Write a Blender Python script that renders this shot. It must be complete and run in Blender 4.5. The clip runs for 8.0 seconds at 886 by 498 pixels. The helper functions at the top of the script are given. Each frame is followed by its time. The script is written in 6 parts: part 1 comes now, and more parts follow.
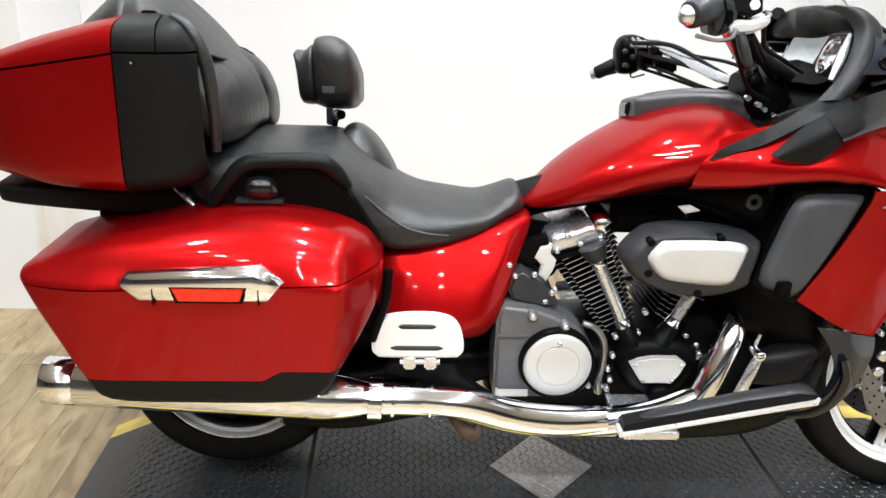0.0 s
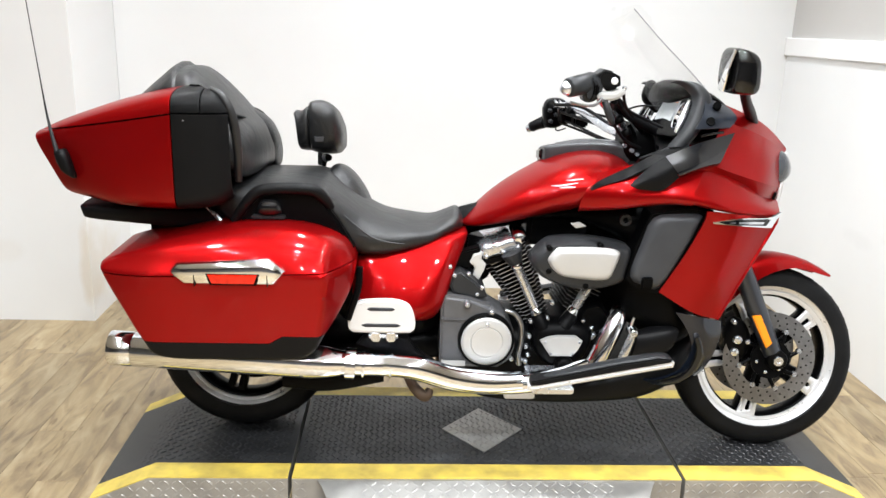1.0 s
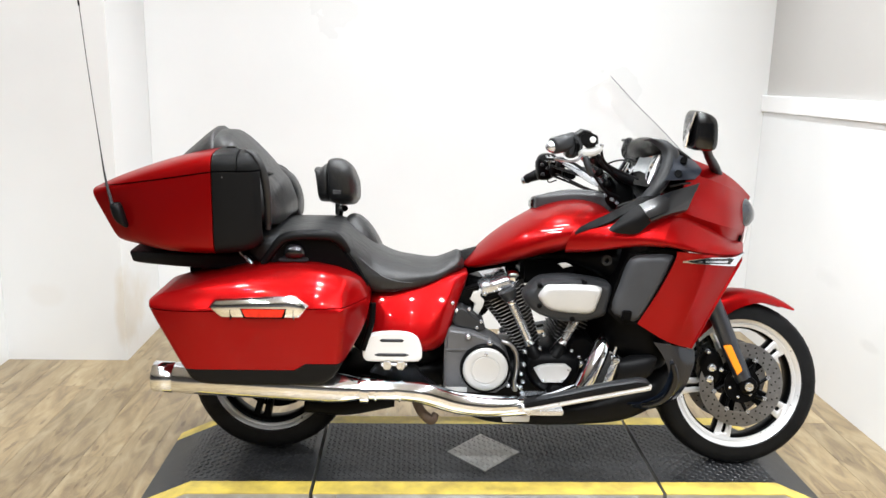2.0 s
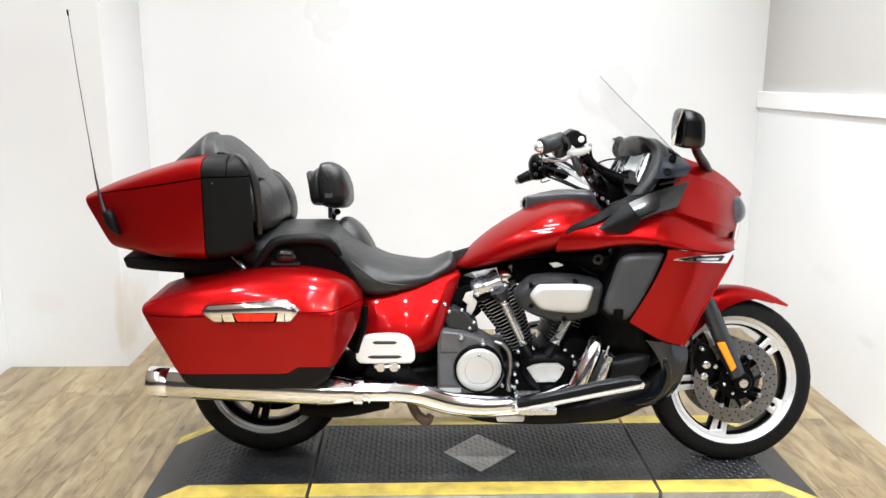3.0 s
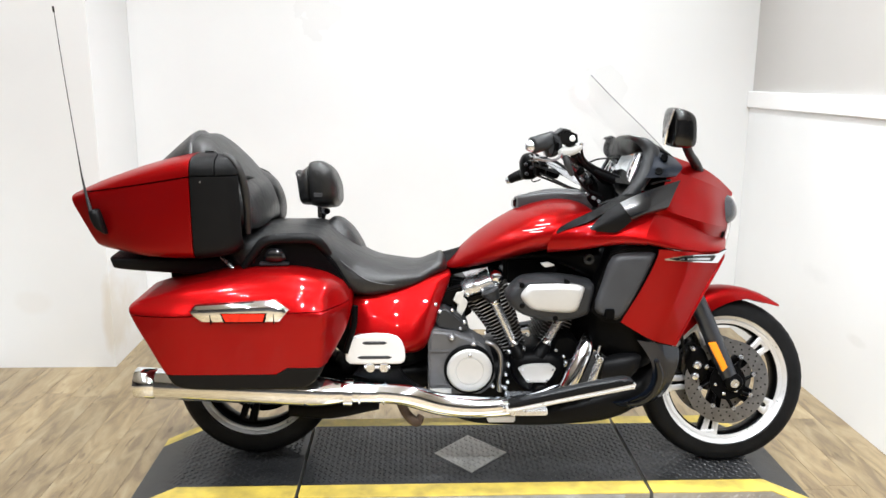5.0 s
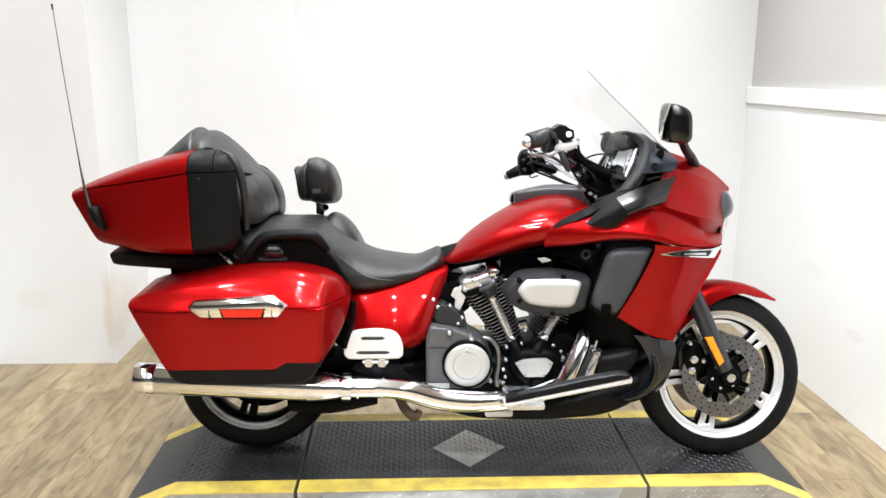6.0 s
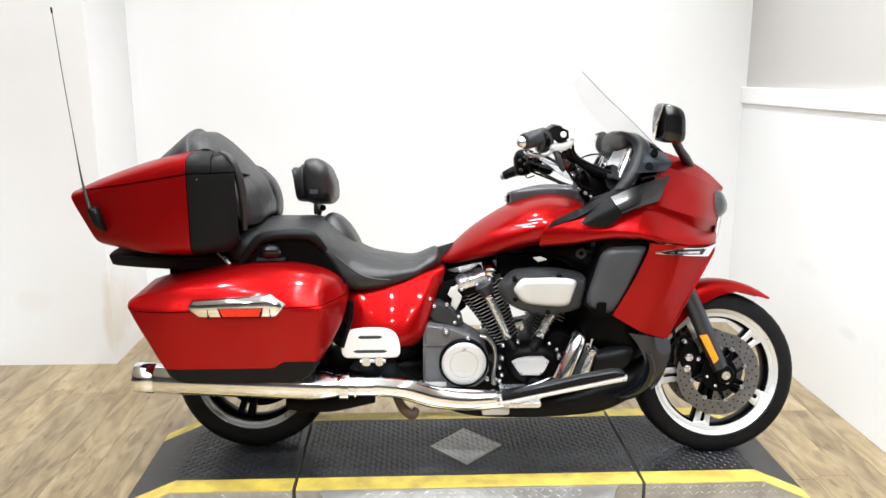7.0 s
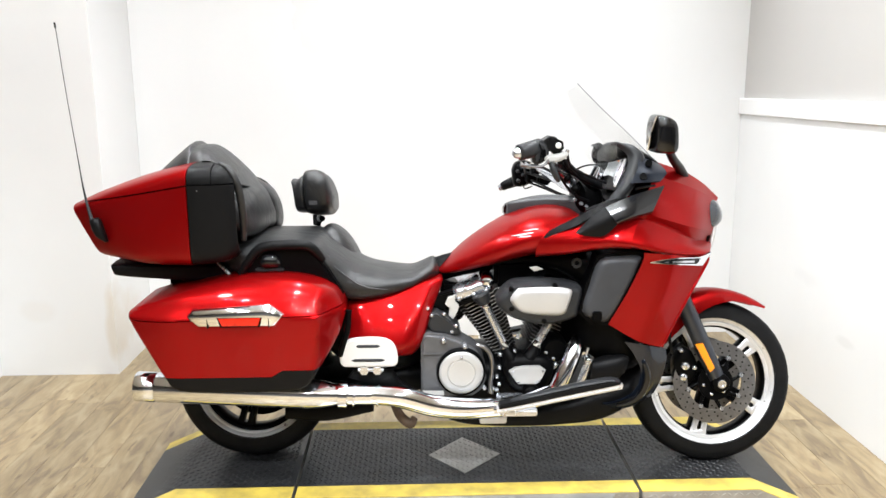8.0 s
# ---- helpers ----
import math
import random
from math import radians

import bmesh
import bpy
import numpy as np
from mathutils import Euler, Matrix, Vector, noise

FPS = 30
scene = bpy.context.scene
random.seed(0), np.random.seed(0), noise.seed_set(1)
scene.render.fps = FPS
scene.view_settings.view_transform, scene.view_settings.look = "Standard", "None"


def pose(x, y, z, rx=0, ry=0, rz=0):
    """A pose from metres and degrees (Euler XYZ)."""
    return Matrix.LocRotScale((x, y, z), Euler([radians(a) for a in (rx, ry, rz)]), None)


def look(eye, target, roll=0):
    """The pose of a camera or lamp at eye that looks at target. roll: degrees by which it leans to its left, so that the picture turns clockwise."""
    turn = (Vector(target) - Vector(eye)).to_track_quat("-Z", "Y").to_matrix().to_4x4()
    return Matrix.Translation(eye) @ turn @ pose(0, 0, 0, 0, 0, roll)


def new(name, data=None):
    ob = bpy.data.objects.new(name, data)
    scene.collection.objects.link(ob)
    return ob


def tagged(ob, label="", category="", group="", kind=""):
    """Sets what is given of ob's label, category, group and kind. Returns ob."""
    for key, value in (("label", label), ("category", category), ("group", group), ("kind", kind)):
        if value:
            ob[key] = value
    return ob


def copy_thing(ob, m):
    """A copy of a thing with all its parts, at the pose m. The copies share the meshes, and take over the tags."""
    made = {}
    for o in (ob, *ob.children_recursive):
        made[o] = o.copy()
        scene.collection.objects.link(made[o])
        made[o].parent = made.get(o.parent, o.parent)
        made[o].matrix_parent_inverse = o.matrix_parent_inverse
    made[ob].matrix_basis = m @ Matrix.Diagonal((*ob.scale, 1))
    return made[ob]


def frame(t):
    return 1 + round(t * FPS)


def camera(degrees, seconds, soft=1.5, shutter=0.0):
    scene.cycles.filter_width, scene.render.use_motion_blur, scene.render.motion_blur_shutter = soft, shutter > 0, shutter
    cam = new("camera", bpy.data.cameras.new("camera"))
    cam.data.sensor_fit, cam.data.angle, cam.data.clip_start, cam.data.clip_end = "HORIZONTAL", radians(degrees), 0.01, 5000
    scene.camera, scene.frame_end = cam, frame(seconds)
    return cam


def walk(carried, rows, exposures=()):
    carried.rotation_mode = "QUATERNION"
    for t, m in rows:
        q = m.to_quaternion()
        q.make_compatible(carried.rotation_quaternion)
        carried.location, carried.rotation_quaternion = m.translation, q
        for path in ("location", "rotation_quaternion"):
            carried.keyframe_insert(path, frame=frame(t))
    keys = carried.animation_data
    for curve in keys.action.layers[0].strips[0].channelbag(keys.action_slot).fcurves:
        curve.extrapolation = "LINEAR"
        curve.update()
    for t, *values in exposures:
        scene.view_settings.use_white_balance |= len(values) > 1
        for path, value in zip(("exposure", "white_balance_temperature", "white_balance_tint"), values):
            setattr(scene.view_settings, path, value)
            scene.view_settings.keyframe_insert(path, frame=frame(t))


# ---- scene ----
cam = camera(56.7, 8.0)
PATH = [
    (0, (0.421, -1.830, 1.312), (0.518, 0.048, 0.638), 1.8),
    (0.1, (0.426, -1.909, 1.322), (0.515, -0.034, 0.631), 2.1),
    (0.5, (0.452, -2.182, 1.39), (0.515, -0.285, 0.759), 0.3),
    (1, (0.508, -2.477, 1.407), (0.607, -0.559, 0.85), 1.9),
    (1.3, (0.47, -2.628, 1.407), (0.591, -0.704, 0.875), 2.0),
    (1.5, (0.503, -2.732, 1.442), (0.593, -0.793, 0.961), 1.4),
    (1.7, (0.506, -2.783, 1.455), (0.583, -0.834, 1.014), 1.4),
    (3, (0.564, -2.809, 1.463), (0.621, -0.858, 1.027), 0.2),
    (3.5, (0.575, -2.803, 1.458), (0.624, -0.852, 1.023), 0.1),
    (4, (0.565, -2.797, 1.458), (0.636, -0.844, 1.032), 0.4),
    (4.5, (0.562, -2.788, 1.458), (0.642, -0.837, 1.028), 0.4),
    (6, (0.579, -2.807, 1.458), (0.654, -0.858, 1.014), 0.2),
    (6.5, (0.583, -2.814, 1.463), (0.653, -0.866, 1.018), 0.2),
    (7, (0.587, -2.833, 1.457), (0.664, -0.884, 1.017), -0.0),
    (7.5, (0.604, -2.853, 1.454), (0.671, -0.899, 1.037), -0.1),
    (8, (0.612, -2.865, 1.459), (0.677, -0.909, 1.046), -0.2),
]
walk(cam, [(t, look(eye, target, roll)) for t, eye, target, roll in PATH],
     exposures=[(0.0, 0.20), (0.5, 0.18), (1.5, 0.17), (3.0, 0.15), (4.5, 0.16), (6.0, 0.20), (8.0, 0.24)])

# ---- world, lights, exposure ----
world = bpy.data.worlds.new("world")
scene.world = world
world.use_nodes = True
world.node_tree.nodes["Background"].inputs[0].default_value = (0.9, 0.95, 1.0, 1)
world.node_tree.nodes["Background"].inputs[1].default_value = 0.1

CEIL = 2.9
LAMPS = [(x, y) for y in (-5.2, -3.9, -2.6, -1.5, -0.4, 0.75) for x in (-0.75, 0.45, 1.65)]
POWER = 14.0


def room_lamp(x, y, power):
    data = bpy.data.lights.new("downlight", "AREA")
    data.shape, data.size, data.energy = "DISK", 0.14, power
    data.color = (0.915, 0.958, 1.0)
    data.spread = radians(140)
    ob = new("downlight_lamp", data)
    ob.location = (x, y, CEIL - 0.03)
    return ob


for lx, ly in LAMPS:
    room_lamp(lx, ly, POWER * (2.75 if ly < -2 else 1.28) * (0.74 if lx < 0 else 1.1))


# ---- materials ----
def mat(name, colour, rough=0.5, metal=0.0, coat=0.0, vary=0.0, scale=8.0, bump=0.0, bscale=200.0,
        rough_vary=0.0, dark=None, spec=0.5, coat_rough=0.03):
    """A surface with two scales of variation: broad stains in colour and gloss, and fine relief."""
    m = bpy.data.materials.new(name)
    m.use_nodes = True
    nt = m.node_tree
    b = nt.nodes["Principled BSDF"]
    b.inputs["Base Color"].default_value = (*colour, 1)
    b.inputs["Roughness"].default_value = rough
    b.inputs["Metallic"].default_value = metal
    b.inputs["Coat Weight"].default_value = coat
    b.inputs["Coat Roughness"].default_value = coat_rough
    b.inputs["Specular IOR Level"].default_value = spec
    tc = nt.nodes.new("ShaderNodeTexCoord")
    if vary or rough_vary:
        n = nt.nodes.new("ShaderNodeTexNoise")
        n.inputs["Scale"].default_value, n.inputs["Detail"].default_value = scale, 6
        nt.links.new(tc.outputs["Object"], n.inputs["Vector"])
        if vary:
            r = nt.nodes.new("ShaderNodeValToRGB")
            low = dark or tuple(c * (1 - vary) for c in colour)
            r.color_ramp.elements[0].position, r.color_ramp.elements[1].position = 0.3, 0.7
            r.color_ramp.elements[0].color = (*low, 1)
            r.color_ramp.elements[1].color = (*colour, 1)
            nt.links.new(n.outputs["Fac"], r.inputs["Fac"])
            nt.links.new(r.outputs["Color"], b.inputs["Base Color"])
        if rough_vary:
            mr = nt.nodes.new("ShaderNodeMapRange")
            mr.inputs["To Min"].default_value, mr.inputs["To Max"].default_value = max(rough - rough_vary, 0.02), rough + rough_vary
            nt.links.new(n.outputs["Fac"], mr.inputs["Value"])
            nt.links.new(mr.outputs["Result"], b.inputs["Roughness"])
    if bump:
        n2 = nt.nodes.new("ShaderNodeTexNoise")
        n2.inputs["Scale"].default_value, n2.inputs["Detail"].default_value = bscale, 4
        nt.links.new(tc.outputs["Object"], n2.inputs["Vector"])
        bp = nt.nodes.new("ShaderNodeBump")
        bp.inputs["Strength"].default_value, bp.inputs["Distance"].default_value = bump, 0.002
        nt.links.new(n2.outputs["Fac"], bp.inputs["Height"])
        nt.links.new(bp.outputs["Normal"], b.inputs["Normal"])
    return m


def glass(name, colour, rough=0.02, ior=1.45, alpha=1.0):
    m = bpy.data.materials.new(name)
    m.use_nodes = True
    b = m.node_tree.nodes["Principled BSDF"]
    b.inputs["Base Color"].default_value = (*colour, 1)
    b.inputs["Roughness"].default_value = rough
    b.inputs["IOR"].default_value = ior
    b.inputs["Transmission Weight"].default_value = 1.0
    b.inputs["Alpha"].default_value = alpha
    return m


def plank_wood():
    """Grey-brown wood-look vinyl; every plank differs, with long grain along its x."""
    m = mat("plank_wood", (0.36, 0.26, 0.16), 0.32)
    nt = m.node_tree
    b = nt.nodes["Principled BSDF"]
    tc, info = nt.nodes.new("ShaderNodeTexCoord"), nt.nodes.new("ShaderNodeObjectInfo")
    mp = nt.nodes.new("ShaderNodeMapping")
    mp.inputs["Scale"].default_value = (2.5, 10.0, 1)
    add = nt.nodes.new("ShaderNodeVectorMath")
    add.operation = "ADD"
    mul = nt.nodes.new("ShaderNodeMath")
    mul.operation, mul.inputs[1].default_value = "MULTIPLY", 37.0
    nt.links.new(info.outputs["Random"], mul.inputs[0])
    nt.links.new(tc.outputs["Object"], mp.inputs["Vector"])
    nt.links.new(mp.outputs["Vector"], add.inputs[0])
    nt.links.new(mul.outputs[0], add.inputs[1])
    n1, n2 = nt.nodes.new("ShaderNodeTexNoise"), nt.nodes.new("ShaderNodeTexNoise")
    n1.inputs["Scale"].default_value, n1.inputs["Detail"].default_value, n1.inputs["Distortion"].default_value = 1.5, 6, 1.3
    n2.inputs["Scale"].default_value, n2.inputs["Detail"].default_value = 9.0, 6
    for n in (n1, n2):
        nt.links.new(add.outputs[0], n.inputs["Vector"])
    r1 = nt.nodes.new("ShaderNodeValToRGB")
    r1.color_ramp.elements[0].position, r1.color_ramp.elements[0].color = 0.34, (0.178, 0.127, 0.071, 1)
    r1.color_ramp.elements[1].position, r1.color_ramp.elements[1].color = 0.68, (0.365, 0.287, 0.172, 1)
    mid = r1.color_ramp.elements.new(0.50)
    mid.color = (0.282, 0.208, 0.112, 1)
    r2 = nt.nodes.new("ShaderNodeValToRGB")
    r2.color_ramp.elements[0].position, r2.color_ramp.elements[0].color = 0.0, (0.86, 0.86, 0.86, 1)
    r2.color_ramp.elements[1].position, r2.color_ramp.elements[1].color = 1.0, (1.08, 1.08, 1.07, 1)
    r3 = nt.nodes.new("ShaderNodeValToRGB")
    r3.color_ramp.elements[0].position, r3.color_ramp.elements[0].color = 0.35, (0.92, 0.915, 0.91, 1)
    r3.color_ramp.elements[1].position, r3.color_ramp.elements[1].color = 0.6, (1, 1, 1, 1)
    m1, m2 = nt.nodes.new("ShaderNodeMixRGB"), nt.nodes.new("ShaderNodeMixRGB")
    for x in (m1, m2):
        x.blend_type, x.inputs[0].default_value = "MULTIPLY", 1.0
    nt.links.new(n1.outputs["Fac"], r1.inputs["Fac"])
    nt.links.new(info.outputs["Random"], r2.inputs["Fac"])
    nt.links.new(n2.outputs["Fac"], r3.inputs["Fac"])
    nt.links.new(r1.outputs["Color"], m1.inputs[1])
    nt.links.new(r2.outputs["Color"], m1.inputs[2])
    nt.links.new(m1.outputs["Color"], m2.inputs[1])
    nt.links.new(r3.outputs["Color"], m2.inputs[2])
    n3, r4, m3 = nt.nodes.new("ShaderNodeTexNoise"), nt.nodes.new("ShaderNodeValToRGB"), nt.nodes.new("ShaderNodeMixRGB")
    n3.inputs["Scale"].default_value, n3.inputs["Detail"].default_value = 3.1, 2
    r4.color_ramp.elements[0].position, r4.color_ramp.elements[0].color = 0.27, (0.55, 0.50, 0.46, 1)
    r4.color_ramp.elements[1].position, r4.color_ramp.elements[1].color = 0.36, (1, 1, 1, 1)
    m3.blend_type, m3.inputs[0].default_value = "MULTIPLY", 1.0
    nt.links.new(add.outputs[0], n3.inputs["Vector"])
    nt.links.new(n3.outputs["Fac"], r4.inputs["Fac"])
    nt.links.new(m2.outputs["Color"], m3.inputs[1])
    nt.links.new(r4.outputs["Color"], m3.inputs[2])
    nt.links.new(m3.outputs["Color"], b.inputs["Base Color"])
    bp = nt.nodes.new("ShaderNodeBump")
    bp.inputs["Strength"].default_value, bp.inputs["Distance"].default_value = 0.25, 0.001
    nt.links.new(n2.outputs["Fac"], bp.inputs["Height"])
    nt.links.new(bp.outputs["Normal"], b.inputs["Normal"])
    return m


RED = mat("candy_red_paint", (0.315, 0.0038, 0.0047), 0.31, 0.66, coat=0.34, vary=0.12, scale=3, spec=0.1, coat_rough=0.02)
RED.node_tree.nodes["Principled BSDF"].inputs["Specular Tint"].default_value = (0.55, 0.02, 0.02, 1)   # red flake at its edges too
BLACK_PLASTIC = mat("textured_black_plastic", (0.0045, 0.0045, 0.005), 0.40, vary=0.15, scale=20, bump=0.25, bscale=900, spec=0.13)
SATIN_BLACK = mat("satin_black_plastic", (0.005, 0.005, 0.0053), 0.40, vary=0.15, scale=20, bump=0.2, bscale=900, spec=0.12)
GREY_PLASTIC = mat("satin_charcoal_plastic", (0.024, 0.025, 0.027), 0.36, vary=0.15, scale=14, bump=0.15, bscale=900, spec=0.26)
VENT_GREY = mat("matt_vent_plastic", (0.046, 0.048, 0.053), 0.42, vary=0.2, scale=14, bump=0.2, bscale=700, spec=0.3)
GLOSS_BLACK = mat("gloss_black_paint", (0.005, 0.005, 0.0055), 0.16, coat=0.4, rough_vary=0.05, scale=10, spec=0.3)
LEATHER = mat("black_vinyl_upholstery", (0.008, 0.008, 0.0083), 0.42, vary=0.2, scale=12, bump=0.3, bscale=420, rough_vary=0.06, spec=0.55)
LEATHER_GREY = mat("worn_grey_vinyl", (0.045, 0.045, 0.048), 0.42, vary=0.2, scale=12, bump=0.3, bscale=420, spec=0.5)
CHROME = mat("chrome", (0.84, 0.875, 0.93), 0.09, 1.0, rough_vary=0.03, scale=14)
SATIN_CHROME = mat("satin_silver", (0.66, 0.685, 0.73), 0.26, 0.9, rough_vary=0.08, scale=30)
SILVER = mat("silver_painted_metal", (0.62, 0.62, 0.61), 0.36, 0.35, vary=0.06, scale=20, bump=0.08, bscale=900)
ALU = mat("machined_silver", (0.74, 0.74, 0.745), 0.30, 0.55, rough_vary=0.08, scale=60)
ENGINE_GREY = mat("dark_grey_engine_paint", (0.105, 0.105, 0.110), 0.42, 0.25, vary=0.2, scale=25, bump=0.15, bscale=700)
FIN = mat("machined_fin_edges", (0.36, 0.36, 0.37), 0.30, 0.2, vary=0.2, scale=40)
BOARD_SILVER = mat("bright_silver_board", (0.70, 0.70, 0.70), 0.36, 0.2, vary=0.05, scale=18, bump=0.05, bscale=600)
PALE = mat("pale_silver_cover", (0.52, 0.515, 0.505), 0.34, 0.35, vary=0.06, scale=18, bump=0.05, bscale=600)
FORK = mat("blue_grey_fork_paint", (0.022, 0.027, 0.038), 0.30, 0.3, coat=0.3, vary=0.1)
DISPLAY = mat("instrument_display", (0.30, 0.32, 0.33), 0.15, coat=0.3, vary=0.2, scale=30)
ORANGE_BAR = mat("orange_display_bar", (0.75, 0.22, 0.04), 0.3)
for screen, glow in ((DISPLAY, (0.55, 0.60, 0.62)), (ORANGE_BAR, (0.9, 0.25, 0.04))):
    screen.node_tree.nodes["Principled BSDF"].inputs["Emission Color"].default_value = (*glow, 1)
    screen.node_tree.nodes["Principled BSDF"].inputs["Emission Strength"].default_value = 0.5
ENGINE_BLACK = mat("black_engine_paint", (0.0022, 0.0022, 0.0024), 0.36, vary=0.2, scale=30, bump=0.15, bscale=800, spec=0.06)


def creased(m, scale, depth):
    """Adds broad soft creases under the fine grain of a padded cover."""
    nt = m.node_tree
    b = nt.nodes["Principled BSDF"]
    fine = b.inputs["Normal"].links[0].from_node
    tc, n, bp = nt.nodes.new("ShaderNodeTexCoord"), nt.nodes.new("ShaderNodeTexNoise"), nt.nodes.new("ShaderNodeBump")
    n.inputs["Scale"].default_value, n.inputs["Detail"].default_value, n.inputs["Distortion"].default_value = scale, 3, 0.8
    bp.inputs["Strength"].default_value, bp.inputs["Distance"].default_value = 0.5, depth
    nt.links.new(tc.outputs["Object"], n.inputs["Vector"])
    nt.links.new(n.outputs["Fac"], bp.inputs["Height"])
    nt.links.new(bp.outputs["Normal"], fine.inputs["Normal"])
    return m


creased(LEATHER, 16, 0.008)
RUBBER = mat("tyre_rubber", (0.007, 0.007, 0.0075), 0.55, vary=0.45, scale=26, bump=0.4, bscale=420, spec=0.12)
STEEL = mat("bare_steel", (0.36, 0.36, 0.37), 0.32, 1.0, vary=0.25, scale=50, rough_vary=0.1)
RUST = mat("dull_brown_steel", (0.16, 0.11, 0.08), 0.6, 0.4, vary=0.4, scale=40)
ORANGE = mat("amber_reflector", (0.95, 0.30, 0.01), 0.2, coat=0.6)
RED_LENS = mat("red_lamp_lens", (0.75, 0.016, 0.003), 0.14, coat=0.15, vary=0.4, scale=60)
CLEAR = glass("clear_acrylic", (0.95, 0.97, 0.985), alpha=0.06)
SCREEN_OUTLINE = mat("smoky_screen_edge", (0.20, 0.20, 0.22), 0.3)
SMOKE = mat("smoked_deflector_plastic", (0.007, 0.0075, 0.009), 0.16, rough_vary=0.04, spec=0.6)
LENS_GREY = mat("smoky_grey_lens", (0.030, 0.035, 0.043), 0.08, coat=0.5, vary=0.2, scale=20)
BLUE_BLACK = mat("dark_blue_black_plastic", (0.006, 0.009, 0.016), 0.17, rough_vary=0.04, spec=0.6)
WHITE_PRINT = mat("white_print", (0.8, 0.8, 0.8), 0.4)
MIRROR = mat("mirror_glass", (0.9, 0.9, 0.9), 0.02, 1.0)
WALL = mat("white_gloss_wall_panel", (0.775, 0.778, 0.775), 0.30, vary=0.05, scale=1.6, bump=0.05, bscale=60, rough_vary=0.08)


def stained(m, spots):
    """Adds faint brownish water stains and scuffs, each a ragged ellipse (centre, half sizes, tint) on the wall."""
    nt = m.node_tree
    b = nt.nodes["Principled BSDF"]
    col = b.inputs["Base Color"].links[0].from_socket
    geo, n = nt.nodes.new("ShaderNodeNewGeometry"), nt.nodes.new("ShaderNodeTexNoise")
    n.inputs["Scale"].default_value, n.inputs["Detail"].default_value = 7.0, 5
    nt.links.new(geo.outputs["Position"], n.inputs["Vector"])
    for c, s, tint in spots:
        mp = nt.nodes.new("ShaderNodeMapping")
        mp.inputs["Scale"].default_value = tuple(1 / v for v in s)
        mp.inputs["Location"].default_value = tuple(-a / v for a, v in zip(c, s))
        ln = nt.nodes.new("ShaderNodeVectorMath")
        ln.operation = "LENGTH"
        nt.links.new(geo.outputs["Position"], mp.inputs["Vector"])
        nt.links.new(mp.outputs["Vector"], ln.inputs[0])
        ad = nt.nodes.new("ShaderNodeMath")
        ad.operation = "ADD"
        nt.links.new(ln.outputs["Value"], ad.inputs[0])
        nt.links.new(n.outputs["Fac"], ad.inputs[1])
        mr = nt.nodes.new("ShaderNodeMapRange")
        mr.inputs["From Min"].default_value, mr.inputs["From Max"].default_value = 1.5, 1.1
        nt.links.new(ad.outputs[0], mr.inputs["Value"])
        mx = nt.nodes.new("ShaderNodeMixRGB")
        mx.blend_type = "MULTIPLY"
        mx.inputs[2].default_value = (*tint, 1)
        nt.links.new(mr.outputs["Result"], mx.inputs[0])
        nt.links.new(col, mx.inputs[1])
        col = mx.outputs["Color"]
    nt.links.new(col, b.inputs["Base Color"])
    return m


PIER_WALL = stained(mat("white_wall_panel_stained", (0.775, 0.778, 0.775), 0.30, vary=0.05, scale=1.6, bump=0.05, bscale=60, rough_vary=0.08),
                    [((-0.89, 0.9, 0.24), (0.055, 0.6, 0.24), (0.90, 0.84, 0.76)), ((-1.25, 0.9, 0.33), (0.10, 0.6, 0.07), (0.975, 0.96, 0.945)), ((-0.845, 0.9, 0.20), (0.012, 0.3, 0.03), (0.55, 0.50, 0.45))])
PANEL_WALL = stained(mat("white_wall_panel_scuffed", (0.775, 0.780, 0.780), 0.24, vary=0.05, scale=1.6, bump=0.05, bscale=60, rough_vary=0.08),
                     [((2.2, 0.75, 0.55), (0.5, 0.14, 0.05), (0.955, 0.955, 0.955)), ((2.2, 0.35, 0.36), (0.5, 0.10, 0.03), (0.93, 0.93, 0.925)), ((2.2, -0.2, 0.30), (0.5, 0.05, 0.06), (0.955, 0.955, 0.955))])
# Upper wall: the light's falloff at top right is put into this grey.
WALL_UPPER = mat("matt_off_white_paint", (0.50, 0.485, 0.465), 0.7, vary=0.05, scale=1.5, bump=0.05, bscale=120)
UNSEEN_WALL = mat("grey_showroom_paint", (0.16, 0.16, 0.165), 0.7, vary=0.15, scale=0.8, bump=0.05, bscale=120)
CEILING_WHITE = mat("ceiling_white", (0.82, 0.815, 0.80), 0.8, vary=0.05, scale=2, bump=0.1, bscale=80)
TRIM_WHITE = mat("white_trim_paint", (0.84, 0.835, 0.83), 0.35, vary=0.03, scale=4)
WOOD = plank_wood()
WOOD_PLAIN = mat("plank_wood_beyond", (0.27, 0.205, 0.125), 0.45, vary=0.35, scale=2.5, bump=0.1, bscale=60)
JOINT = mat("dark_joint", (0.36, 0.29, 0.20), 0.8, vary=0.2)
DECK = mat("worn_black_deck_paint", (0.034, 0.035, 0.037), 0.42, 0.15, vary=0.5, scale=9, dark=(0.012, 0.012, 0.013), bump=0.2, bscale=300, rough_vary=0.12)
# Treads in a lighter grey: the glints on them are put into the colour.
GLINT_DECK = mat("scuffed_black_deck_paint", (0.075, 0.076, 0.079), 0.34, 0.35, vary=0.6, scale=11, dark=(0.018, 0.018, 0.019), rough_vary=0.12)
YELLOW = mat("safety_yellow_paint", (0.70, 0.53, 0.09), 0.50, vary=0.32, scale=16, dark=(0.40, 0.30, 0.07), bump=0.1, bscale=200)
